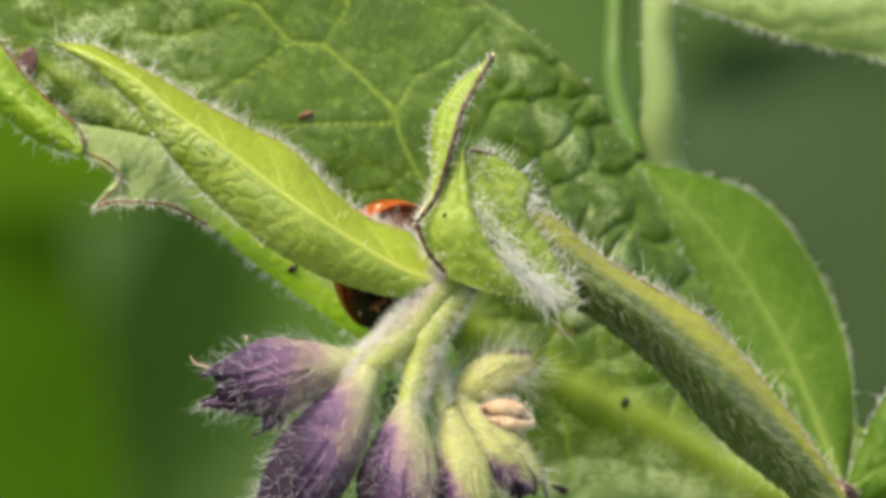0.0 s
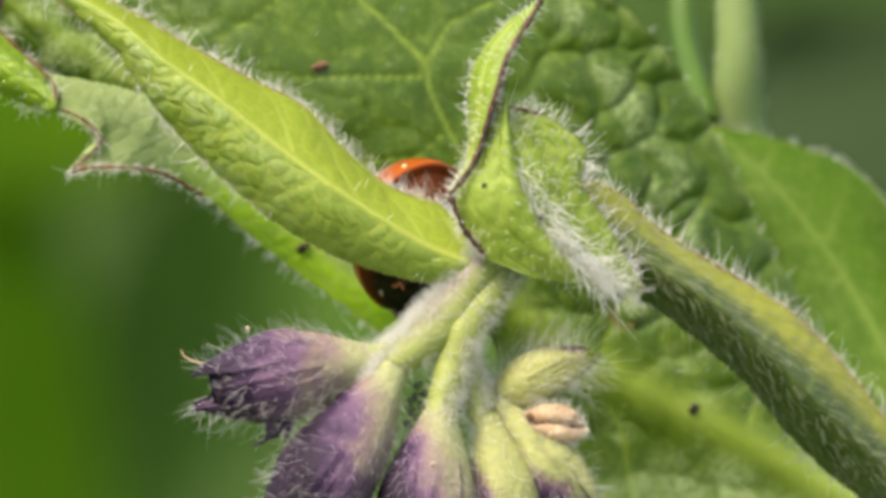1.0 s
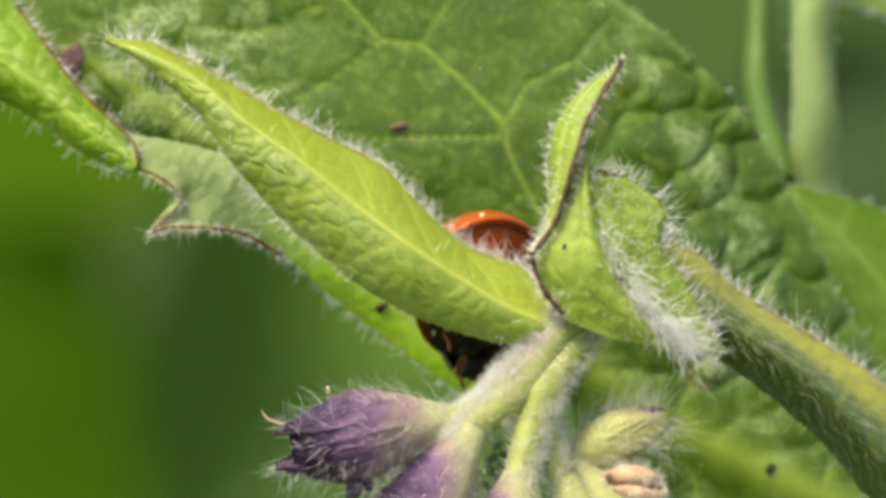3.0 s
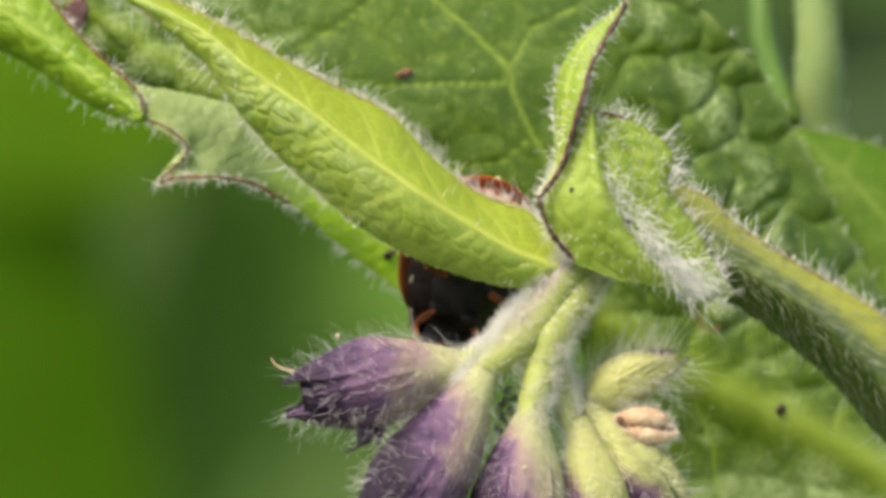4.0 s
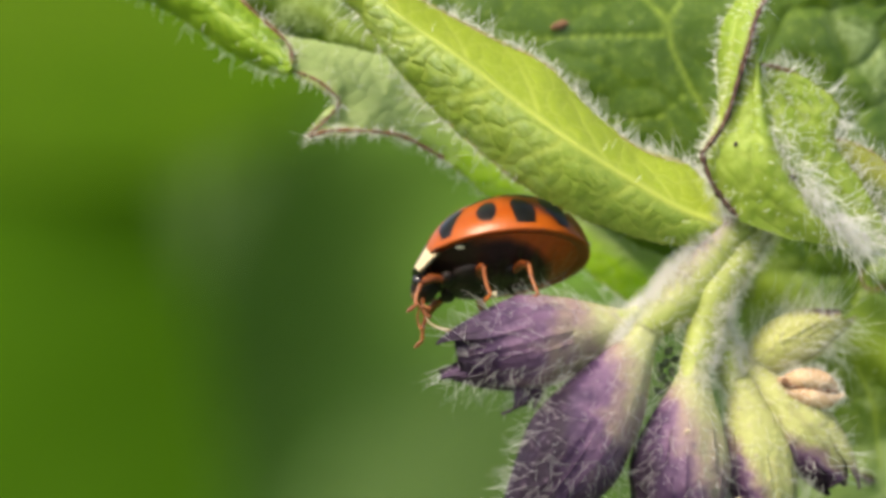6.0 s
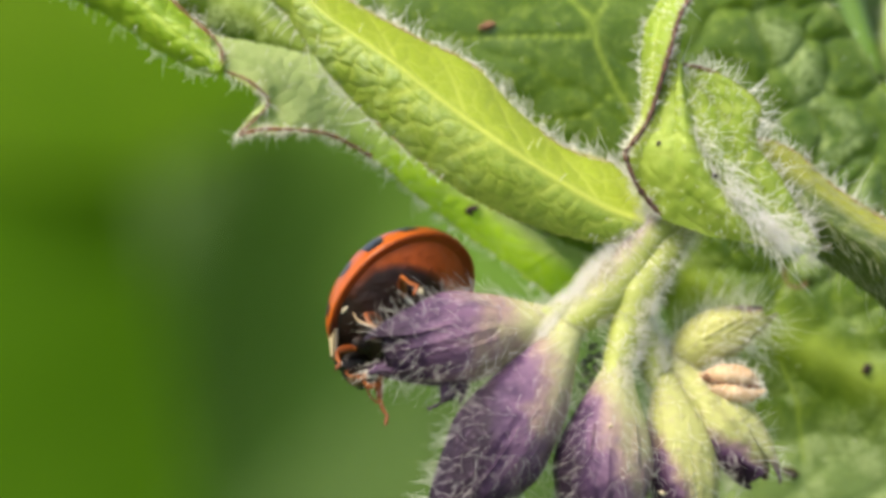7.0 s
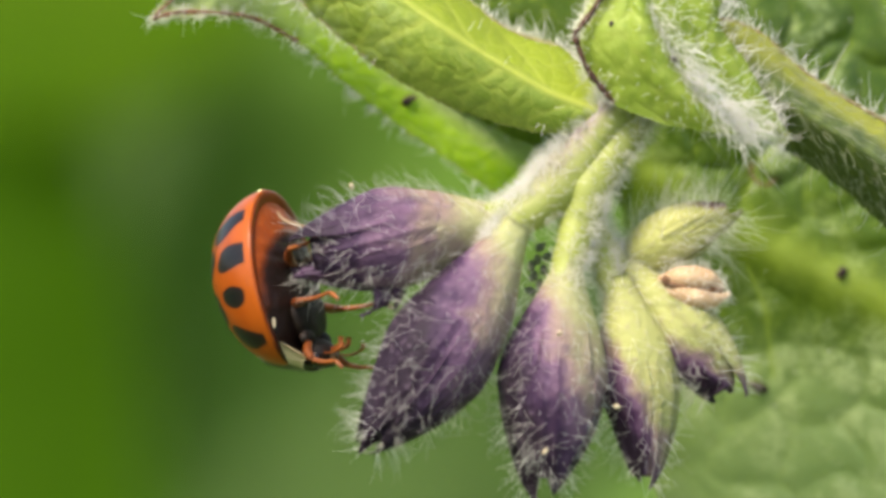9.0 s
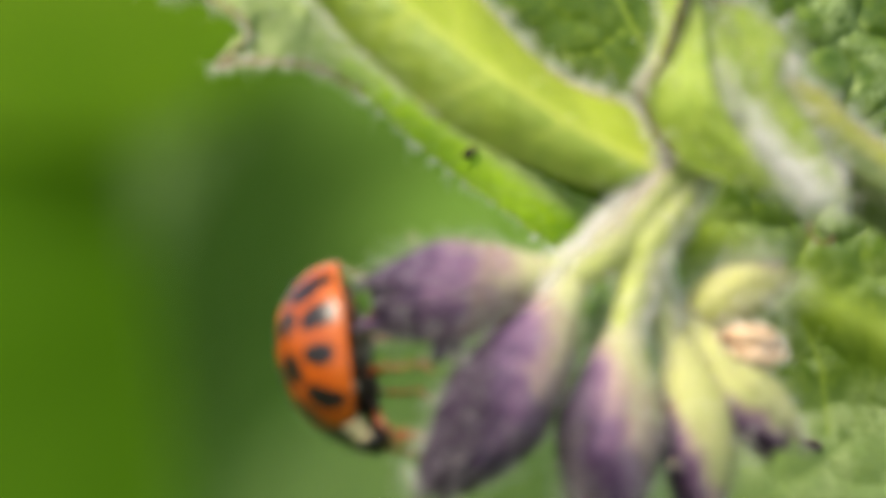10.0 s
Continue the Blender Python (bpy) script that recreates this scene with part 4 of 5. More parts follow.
leaf("round_leaf", plant, M_ROUND, ROUND, (12, 16, 19), (1, 0, 2), "smooth rounded green leaf with a pale rim",
     (0.5, 0.5), (70, 50), 0.25, 0.05, 1.6, 0.15, 5, (), 0.95, (0.3, 0.9), 0.2, (0, 140, 0), seed=91, hair_len=0.35)

TOPR = [((7.95, 12.51), (8.92, 13.49), (10.37, 14.47)), ((11.85, 11.17), (12.32, 13.02), (13.28, 15.22)), ((15.26, 10.07), (15.49, 12.80), (15.95, 15.72)),
        ((19.40, 9.27), (19.62, 12.58), (19.60, 15.74)), ((24.51, 8.48), (24.50, 10.67), (24.48, 13.59))]
leaf("upper_leaf", plant, M_UPPER, TOPR, (19, 17, 16), (0, -0.5, 1), "pale-edged green leaf high on the stem",
     (0.4, 0.4), (60, 40), 0.25, 0.12, 1.2, 0.15, 5, (), 0.93, (0.3, 0.3), 0.2, (160, 0, 0), seed=95, hair_len=0.4, pale_sheen=lambda x, z: 0.9 + 0 * x, net=0.4)
LOWR = [((16.80, -9.32), (17.04, -9.12), (17.21, -8.95)), ((18.07, -9.80), (18.18, -8.34), (17.93, -6.88)), ((20.26, -9.78), (20.00, -7.35), (19.01, -4.68)),
        ((23.42, -9.76), (22.18, -6.36), (20.94, -2.97)), ((25.83, -7.31), (25.57, -4.88), (24.58, -2.46))]
leaf("side_leaf", plant, M_ROUND, LOWR, (8, 9, 10), (0, 0, 1), "dark-green leaf springing from the stem node",
     (0.3, 0.3), (50, 30), 0.2, 0.1, 1.2, 0.12, 5, (), 0.94, (0.3, 0.3), 0.1, (60, 100, 0), seed=97, hair_len=0.4)


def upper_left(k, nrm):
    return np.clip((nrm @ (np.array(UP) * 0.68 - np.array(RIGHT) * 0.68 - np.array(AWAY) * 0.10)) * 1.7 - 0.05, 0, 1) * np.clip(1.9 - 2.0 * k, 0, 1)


def on_upper_left(nrm):
    return np.clip(-0.22 + 1.4 * (nrm @ (np.array(UP) * 0.68 - np.array(RIGHT) * 0.73)), 0.08, 1)


def on_right(nrm):
    return np.clip(0.30 + 0.8 * (nrm @ np.array(RIGHT)), 0.20, 1)


def x3(p, d):
    return (p[0], p[1], d)


stalk("main_stem", plant, M_STEM, [x3((8.94, 29.05), 26), x3((9.03, 14.46), 22), x3((9.10, 8.38), 21), x3((9.45, 4.00), 22), x3((12.44, -3.75), 24),
      x3((17.34, -9.80), 13), x3((24.89, -48.65), 6), x3((28.36, -206.67), 0), x3((32.61, -668.60), -60)],
      (0.9, 0.85, 0.85, 0.95, 0.8, 0.9, 1.4, 2.5, 3.5), "thick pale-green hairy stem", 3, 900, 0.4)
stalk("side_stem", plant, M_SIDE, [x3((7.31, 18.09), 27), x3((7.18, 12.01), 26), x3((7.13, 8.37), 24), x3((8.00, 4.97), 19)], (0.45, 0.5, 0.5, 0.5),
      "thin green side stem", 4)
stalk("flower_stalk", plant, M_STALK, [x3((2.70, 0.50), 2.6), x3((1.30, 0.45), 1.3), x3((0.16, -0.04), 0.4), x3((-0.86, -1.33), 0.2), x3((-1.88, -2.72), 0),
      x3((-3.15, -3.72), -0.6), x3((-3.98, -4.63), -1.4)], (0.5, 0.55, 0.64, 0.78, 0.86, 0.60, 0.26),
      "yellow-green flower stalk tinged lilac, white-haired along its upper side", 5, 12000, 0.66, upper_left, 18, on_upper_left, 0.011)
stalk("petiole", plant, M_STALK, [x3((2.60, 0.50), 2.6), x3((6.20, -0.30), 3.8), x3((10.70, -3.40), 5.6), x3((15.00, -7.60), 8), x3((17.34, -9.80), 9)],
      (0.5, 0.5, 0.5, 0.55, 0.6), "stalk joining the flower head to the stem", 6)
PEDICEL = "yellow-green pedicel with white bristles"
stalk("pedicel", plant, M_STALK, [x3((1.00, -0.10), 0.9), x3((0.22, -1.15), 0.35), x3((-0.68, -2.50), -0.1), x3((-1.08, -3.70), -0.2), x3((-1.42, -4.90), -0.6), x3((-1.72, -6.11), -1.2)],
      (0.50, 0.62, 0.66, 0.64, 0.57, 0.34), PEDICEL, 7, 2800, 0.6, None, 18, on_right)
stalk("pedicel", plant, M_STALK, [x3((-0.80, -3.10), 0.4), x3((-0.52, -4.35), 0.3), x3((-0.20, -5.50), 0.2), x3((0.36, -6.85), -0.2)], (0.42, 0.48, 0.42, 0.26), PEDICEL, 8, 1000, 0.6)
stalk("pedicel", plant, M_STALK, [x3((-0.62, -3.95), 0.9), x3((0.20, -5.28), 0.9), x3((1.15, -6.29), 0.6)], (0.42, 0.44, 0.26), PEDICEL, 9, 700, 0.6)
stalk("pedicel", plant, M_STALK, [x3((-0.62, -4.30), 1.2), x3((0.35, -4.95), 1.4), x3((1.20, -4.55), 1.4)], (0.42, 0.42, 0.26), PEDICEL, 10, 600, 0.6)
stalk("pedicel", plant, M_STALK, [x3((-2.31, -2.87), -0.2), x3((-3.24, -3.37), -0.4), x3((-4.35, -3.61), -0.6)], (0.40, 0.45, 0.42), PEDICEL, 12, 420, 0.5)

HALF_PURPLE = "purple flower bud in a hairy calyx, yellow-green at its base"
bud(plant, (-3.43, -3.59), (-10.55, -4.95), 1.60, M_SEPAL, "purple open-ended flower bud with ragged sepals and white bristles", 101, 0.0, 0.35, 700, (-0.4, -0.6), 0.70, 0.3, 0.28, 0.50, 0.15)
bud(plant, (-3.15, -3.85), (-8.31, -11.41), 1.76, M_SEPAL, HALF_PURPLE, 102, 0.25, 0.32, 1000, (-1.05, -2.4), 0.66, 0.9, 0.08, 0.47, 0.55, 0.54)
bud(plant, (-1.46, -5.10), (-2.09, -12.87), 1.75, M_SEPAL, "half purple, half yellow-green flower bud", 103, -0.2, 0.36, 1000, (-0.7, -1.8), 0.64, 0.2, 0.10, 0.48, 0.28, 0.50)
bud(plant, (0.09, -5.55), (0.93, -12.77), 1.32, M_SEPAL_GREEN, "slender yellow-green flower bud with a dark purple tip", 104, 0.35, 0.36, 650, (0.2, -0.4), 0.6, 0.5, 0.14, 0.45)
bud(plant, (0.37, -5.28), (3.89, -9.72), 1.15, M_SEPAL_GREEN, "small yellow-green flower bud with a dark purple end", 105, 0.25, 0.1, 650, (0.9, 0.4), 0.6, 0.1, 0.42, 0.5, -0.18)
bud(plant, (0.30, -5.20), (4.15, -3.15), 0.98, M_SEPAL_YOUNG, "young yellow-green fuzzy bud with a brown tip", 106, 0.1, 0.2, 800, (1.4, 1.1), 1.0, 0.1, 0.12, 0.38)
STUB = "peach-coloured withered calyx stub, split open"
stalk("withered_stub", plant, M_PEACH, [x3((1.55, -5.72), 0.5), x3((2.05, -5.62), 0.15), x3((2.60, -5.57), 0.0), x3((3.15, -5.66), 0.05), x3((3.62, -5.90), 0.2)],
      (0.20, 0.34, 0.40, 0.33, 0.06), STUB, 107, 260, 0.5, n=20)
stalk("withered_stub", plant, M_PEACH, [x3((1.60, -5.85), 0.5), x3((2.10, -6.06), 0.12), x3((2.65, -6.22), -0.05), x3((3.20, -6.30), 0.0), x3((3.58, -6.22), 0.05), x3((3.86, -6.10), 0.05)],
      (0.20, 0.32, 0.36, 0.30, 0.15, 0.04), STUB, 108, 260, 0.5, n=20)
# solid dark strip in place of the shade between the two lobes
stalk("stub_slit_shade", plant, M_BROWN, [x3((1.80, -5.80), -0.10), x3((2.45, -5.88), -0.16), x3((3.10, -5.98), -0.12), x3((3.60, -6.02), 0.02)], (0.12, 0.10, 0.10, 0.08), "dark strip laid in for the shaded slit of the withered stub", 133, n=8)

# withered petals hanging from the open bud
PETALS = [([(-7.13, -5.19), (-7.65, -5.37), (-8.05, -5.56)], [(-7.13, -5.83), (-7.46, -5.96), (-7.87, -6.11)], [(-7.31, -6.39), (-7.65, -6.48), (-7.87, -6.63)], [(-8.24, -6.85), (-8.27, -6.85), (-8.31, -6.89)]),
          ([(-8.24, -4.91), (-8.61, -5.19), (-8.98, -5.37)], [(-9.16, -5.09), (-9.35, -5.33), (-9.44, -5.52)], [(-10.09, -5.30), (-10.13, -5.45), (-10.13, -5.56)], [(-10.46, -5.59), (-10.48, -5.61), (-10.50, -5.63)]),
          ([(-7.04, -5.37), (-7.13, -5.56), (-7.31, -5.74)], [(-6.85, -5.93), (-7.03, -6.02), (-7.22, -6.11)], [(-6.91, -6.26), (-7.03, -6.30), (-7.13, -6.33)], [(-7.13, -6.63), (-7.15, -6.65), (-7.16, -6.67)])]
for k, st in enumerate(PETALS):
    leaf("withered_petal", plant, M_PETAL, st, (-0.9, -0.5), (0.1, 0, 0.1), "dark purple withered petal", (0.15, 0.15), (26, 12), 0.05, 0.05, 0.3, 0.0, 0, (), 0.9, (0, 0), 0.05,
         (9, 9, 5), seed=120 + k, hair_len=0.5)
stalk("style", plant, M_PEACH, [x3((-9.81, -3.95), -0.6), x3((-10.42, -3.86), -0.7), x3((-10.86, -3.66), -0.8), x3((-11.00, -3.40), -0.8)], (0.05, 0.045, 0.035, 0.02), "dry peach-brown style", 130)


def on_leaf(p, nrm, target):
    """The spot of a leaf's grid nearest to a place in the flower's plane, and its normal."""
    q = p - np.array(HEART)
    f = REACH / (REACH + (q @ np.array(AWAY)) / MM) / MM
    x, z = (q @ np.array(RIGHT)) * f, (q @ np.array(UP)) * f
    k = np.unravel_index(np.argmin((x - target[0]) ** 2 + (z - target[1]) ** 2), x.shape)
    return p[k], nrm[k]


def crumb(name, label, category, at, nrm, size, mat, seed, lumps=0.25, group=""):
    """A small uneven lump lying on a surface. size: three half-axes in millimetres."""
    g = np.random.default_rng(seed)
    bm = bmesh.new()
    bmesh.ops.create_icosphere(bm, subdivisions=3, radius=1.0)
    ph = g.uniform(0, 6, 6)
    for w in bm.verts:
        r = 1 + lumps * (math.sin(3 * w.co.x + ph[0]) * math.sin(4 * w.co.y + ph[1]) + 0.6 * math.sin(7 * w.co.z + ph[2] + 5 * w.co.x))
        w.co = Vector((w.co.x * size[0], w.co.y * size[1], w.co.z * size[2])) * r * MM
    for face in bm.faces:
        face.smooth = True
    me = bpy.data.meshes.new(name)
    bm.to_mesh(me)
    bm.free()
    me.materials.append(mat)
    ob = new(name, me)
    turn = Vector(nrm).to_track_quat("Z", "X").to_matrix().to_4x4()
    ob.matrix_world = Matrix.Translation(Vector(at) + Vector(nrm) * size[2] * 0.5 * MM) @ turn @ pose(0, 0, 0, 0, 0, g.uniform(0, 360))
    return tagged(ob, label=label, category=category, group=group)


for target, sz, sd in (((-6.63, 0.35), (0.24, 0.13, 0.10), 1),):
    crumb("debris", "tiny dark crumb on the pale leaf", "debris", *on_leaf(pale_p, pale_n, target), sz, M_SPECK, sd, 0.45)
crumb("debris", "tiny dark crumb on the folded leaf", "debris", *on_leaf(fold_p, fold_n, (1.90, 1.59)), (0.20, 0.08, 0.08), M_SPECK, 2)
crumb("debris", "tiny dark crumb on the folded leaf", "debris", *on_leaf(fold_p, fold_n, (-0.11, 2.70)), (0.10, 0.07, 0.06), M_SPECK, 3)
crumb("seed", "small reddish-brown seed on the quilted leaf", "seed", *on_leaf(big_p, big_n, (-6.08, 6.94)), (0.34, 0.15, 0.14), M_BROWN, 4, 0.1)
crumb("debris", "dark crumb on the leaf's midrib", "debris", *on_leaf(big_p, big_n, (7.63, -5.29)), (0.22, 0.16, 0.12), M_SPECK, 5)
crumb("debris", "dark flake on the quilted leaf", "debris", *on_leaf(big_p, big_n, (4.95, -9.05)), (0.34, 0.16, 0.08), M_SPECK, 6)
crumb("debris", "dull purple withered patch on the quilted leaf", "debris", *on_leaf(big_p, big_n, (-17.98, 9.00)), (0.75, 0.42, 0.05), M_BLOT, 8, 0.15)
hole, _ = on_leaf(big_p, big_n, (5.13, -2.00))
arc = np.array([hole + np.array(RIGHT * x + UP * z - AWAY * 0.10) * MM for x, z in ((-0.42, 0.35), (-0.45, 0.0), (-0.25, -0.32), (0.08, -0.42), (0.40, -0.25))])
part("hole_rim", *closed_tube(tube_points(spline(arc, 20), np.full(20, 0.045 * MM), 8)), M_BROWN, plant, "dry orange-brown rim of a small bite hole")
stalk("stem_node", plant, M_RIM, [x3((16.75, -8.75), 8.2), x3((17.15, -9.05), 8.0), x3((17.55, -9.45), 8.2)], (0.30, 0.42, 0.30), "dark brown swollen stem node", 134, 60, 0.4)
# clear bead added only to catch a white glint beside the hole
crumb("glint_bead", "tiny clear bead added for the white glint beside the bite hole", "drop", *on_leaf(big_p, big_n, (5.50, -2.20)), (0.20, 0.16, 0.10), M_GLINT_BEAD, 7, 0.02)
crumb("debris", "whitish dry point at the curled leaf tip", "debris", place(1.96, 9.62, 0.2), -np.array(AWAY), (0.11, 0.09, 0.08), M_CREAM, 31, 0.3)
# a few aphids; the rest are added to darken the shaded gap
aphid_at = place(*(-2.37, -4.59), 0.35)
for k, (ax, az) in enumerate(((0, 0), (-0.10, -0.42), (0.10, -0.75), (-0.22, -0.95), (0.22, -0.30), (-0.02, -1.22), (-0.34, -1.42), (-0.30, -0.62))):
    crumb("aphid", "dark grey-green aphid, some added to fill the shaded gap between the flower stalks", "aphid", aphid_at + np.array(place(ax, az, 0.0)) - np.array(HEART), -np.array(AWAY),
          (0.19, 0.13, 0.12), M_APHID, 9 + 31 * k, 0.12, "aphids between the stalks")
for target, dd, sd in (((-1.39, -2.44), -0.5, 21), ((-1.79, -7.44), -3.0, 22), ((0.09, -9.85), -1.9, 23), ((-2.27, -11.33), -3.2, 24), ((-8.61, -2.63), -2.0, 25)):
    crumb("debris", "tiny whitish shed skin caught in the bristles", "debris", place(*target, dd), -np.array(AWAY), (0.11, 0.08, 0.07), M_CREAM, sd, 0.3, "shed skins")
crumb("debris", "dark withered scrap on the peach stub", "debris", place(*(1.70, -5.70), -0.70), -np.array(AWAY), (0.16, 0.12, 0.08), M_BROWN, 27, 0.3)
crumb("debris", "brown bump on the flower stalk", "debris", place(*(-2.20, -2.67), -0.55), -np.array(AWAY), (0.17, 0.12, 0.08), M_BLOT, 26, 0.2)

# ---- the ladybird ----
bug = thing("ladybird", "orange ladybird with black spots and a cream collar", "ladybird", HEART)


def bug_part(name, v, f, mat, parent, label="", attrs=None):
    """A part in the ladybird's own space, from millimetres."""
    me = bpy.data.meshes.new(name)
    me.from_pydata((np.asarray(v) * 1.04 * MM).tolist(), [], f if isinstance(f, list) else f.tolist())
    for key, vals in (attrs or {}).items():
        a = me.attributes.new(key, "FLOAT", "POINT")
        a.data.foreach_set("value", np.asarray(vals, np.float32))
    me.polygons.foreach_set("use_smooth", [True] * len(me.polygons))
    me.materials.append(mat)
    ob = new(name, me)
    ob.parent = parent
    return tagged(ob, label=label)


SPOTS = [(0.68, 0.22), (0.62, 0.66), (0.24, 0.12), (0.24, 0.50), (0.18, 0.86), (-0.24, 0.18), (-0.26, 0.54), (-0.24, 0.88), (-0.66, 0.24), (-0.60, 0.62)]
LEN, WID, TALL = 2.88, 2.55, 2.15


def outline(ph):
    """Half-axes of the wing cases' rim at an angle from the front."""
    x = LEN * np.cos(ph)
    y = WID * np.abs(np.sin(ph)) ** np.where(np.cos(ph) > 0, 0.76, 0.88) * (1 - 0.10 * np.clip(-np.cos(ph), 0, 1) ** 2)
    return x, y


def wing_case(sign):
    """A domed half shell whose rim rolls under into a narrow flange."""
    nr, na = 50, 72
    q = np.sin(np.linspace(0, np.pi / 2, nr))
    rho = np.concatenate([q, [1.004, 0.995, 0.97, 0.92, 0.84, 0.76]])[:, None]
    zeta = np.concatenate([np.clip(1 - q ** 2.15, 0, 1) ** 0.57, [-0.02, -0.045, -0.06, -0.055, -0.03, 0.02]])[:, None]
    ph = np.linspace(0, np.pi, na)[None]
    ox, oy = outline(ph)
    x, y = ox * rho, oy * rho
    z = TALL * zeta * (1 - 0.10 * np.clip(x / LEN, -1, 1)) * np.ones_like(x)
    v = np.stack([x, sign * (y + 0.012), z], -1)
    spot = np.zeros_like(x)
    for k, (sx, sy) in enumerate(SPOTS):
        dx, dy = x - sx * LEN, y - sy * WID
        rad = (0.45, 0.38, 0.47, 0.45, 0.40)[k % 5] * (1 - 0.25 * (sy > 0.8))
        wob = 1 + 0.08 * np.sin(3 * np.arctan2(dy, dx) + k)
        spot = np.maximum(spot, np.clip(1 - np.hypot(dx * 0.85, dy * 1.05) * wob / rad * 0.5, 0, 1))
    spot[nr - 3:] = 0
    rim = np.concatenate([np.clip((q - 0.93) / 0.07, 0, 1), np.ones(6)])[:, None] * np.ones_like(x)
    flange = np.concatenate([np.zeros(nr), [0.1, 0.5, 1, 1, 1, 1]])[:, None] * np.ones_like(x)
    flange = flange + 2.0 * np.clip((np.cos(ph) - 0.72) / 0.2, 0, 1) * (flange > 0)
    flange = flange + 0.9 * np.clip(np.cos(ph) + 0.25, 0, 1) * (flange > 0.9)
    return v, quads(nr + 6, na, flip=sign < 0), spot, rim, flange


for sign in (1, -1):
    v, f, spot, rim, flange = wing_case(sign)
    bug_part("wing_case", v.reshape(-1, 3), f, M_WING, bug, "glossy orange wing case with black spots", {"spot": spot.ravel(), "rim": rim.ravel(), "flange": flange.ravel()})


def ball(cx, cy, cz, rx, ry, rz, nu=20, nv=12, low=-1.0):
    u = np.linspace(0, 2 * np.pi, nu, endpoint=False)[None]
    q = np.linspace(-np.pi / 2, np.pi / 2, nv)[:, None]
    p = np.stack([cx + rx * np.cos(q) * np.cos(u), cy + ry * np.cos(q) * np.sin(u), cz + rz * np.maximum(np.sin(q), low) * np.ones_like(u)], -1)
    return p.reshape(-1, 3), quads(nv, nu, wrap=True)


# the belly: a bulging segmented plate inside the rim, black in the middle, orange-brown at its border
nr, na = 56, 84
r = np.linspace(0, 1, nr)[:, None]
ph = np.linspace(0, 2 * np.pi, na, endpoint=False)[None]
ox, oy = outline(ph)
bx, by = 0.04 + 0.93 * ox * r, 0.93 * np.sign(np.sin(ph)) * oy * r
groove = np.exp(-((((bx + 0.12 * by ** 2) * 1.55) % 1.0 - 0.5) / 0.12) ** 2) * np.clip((0.7 - bx) / 0.3, 0, 1)
bz = 0.0 - 0.72 * (1 - r ** 2.4) * np.clip(1.15 + 0.10 * bx, 0.6, 1.3) + 0.06 * groove * (1 - r ** 4)
rear = np.clip(-np.cos(ph), 0, 1)
rust = np.clip((r - 0.80 + 0.36 * rear) / 0.17, 0, 1) * np.clip((1.6 - bx) / 1.2, 0, 1)
bug_part("belly", np.stack([bx, by, bz], -1).reshape(-1, 3), quads(nr, na, wrap=True, flip=True), M_UNDER, bug, "black segmented belly with an orange-brown border",
         {"rim": rust.ravel()})
v, f = ball(1.25, 0, -0.62, 0.95, 1.25, 0.34)
thorax = bug_part("thorax", v, f, M_CHITIN, bug, "black breast plate")
for sign in (1, -1):
    v, f = ball(1.50, sign * 1.80, -0.16, 0.24, 0.07, 0.07)
    bug_part("side_plate", v, f, M_CREAM, bug, "small pale side plate")
    for hx in (2.1, 1.0, -0.1):
        v, f = ball(hx, sign * 0.62, -0.72, 0.26, 0.42, 0.22)
        bug_part("hip", v, f, M_CHITIN, thorax, "black rounded hip joint")


def droop(v, angle, px=2.35, pz=0.35):
    """Points in front of the wing cases, bent down about a cross axis."""
    v = np.array(v, float)
    c, d = math.cos(radians(angle)), math.sin(radians(angle))
    x, z = v[:, 0] - px, v[:, 2] - pz
    return np.stack([px + x * c + z * d, v[:, 1], pz - x * d + z * c], -1)


cu, cw = np.meshgrid(np.linspace(-1, 1, 41), np.linspace(0, 1, 16), indexing="xy")
cx = 2.12 + 1.20 * cw - 0.55 * cu ** 2 * (1 - cw) + 0.10 * np.abs(cu) ** 3 * cw
cy = cu * (1.78 - 0.66 * cw ** 1.5)
cz = 0.02 + (1.05 - 0.55 * cw ** 1.3) * np.clip(1 - cu ** 2, 0, 1) ** 0.55
v, f, _ = shell(np.stack([cx, cy, cz], -1), 0.16)
cream = np.clip((np.abs(cu) - 0.50 + 0.10 * np.cos(cw * 5)) * 9, 0, 1)
NECK = np.array([2.20, 0.0, 0.40])
collar = bug_part("collar", v - NECK, f, M_COLLAR, bug, "cream collar shield with a black middle", {"cream": np.append(cream.ravel(), 0 * cream.ravel())})
collar.location = NECK * 1.04 * MM
NOD = 14


def head_part(name, v, f, mat, parent, label):
    return bug_part(name, droop(v, NOD) - NECK, f, mat, parent, label)


head = head_part("head", *ball(3.40, 0, 0.10, 0.58, 0.74, 0.46), M_CHITIN, collar, "black head")
for sign in (1, -1):
    head_part("eye", *ball(3.56, sign * 0.60, 0.24, 0.22, 0.19, 0.24), M_EYE, collar, "glossy black eye")
head_part("face_patch", *ball(3.82, 0, 0.10, 0.20, 0.36, 0.24), M_FACE, collar, "brownish face patch")


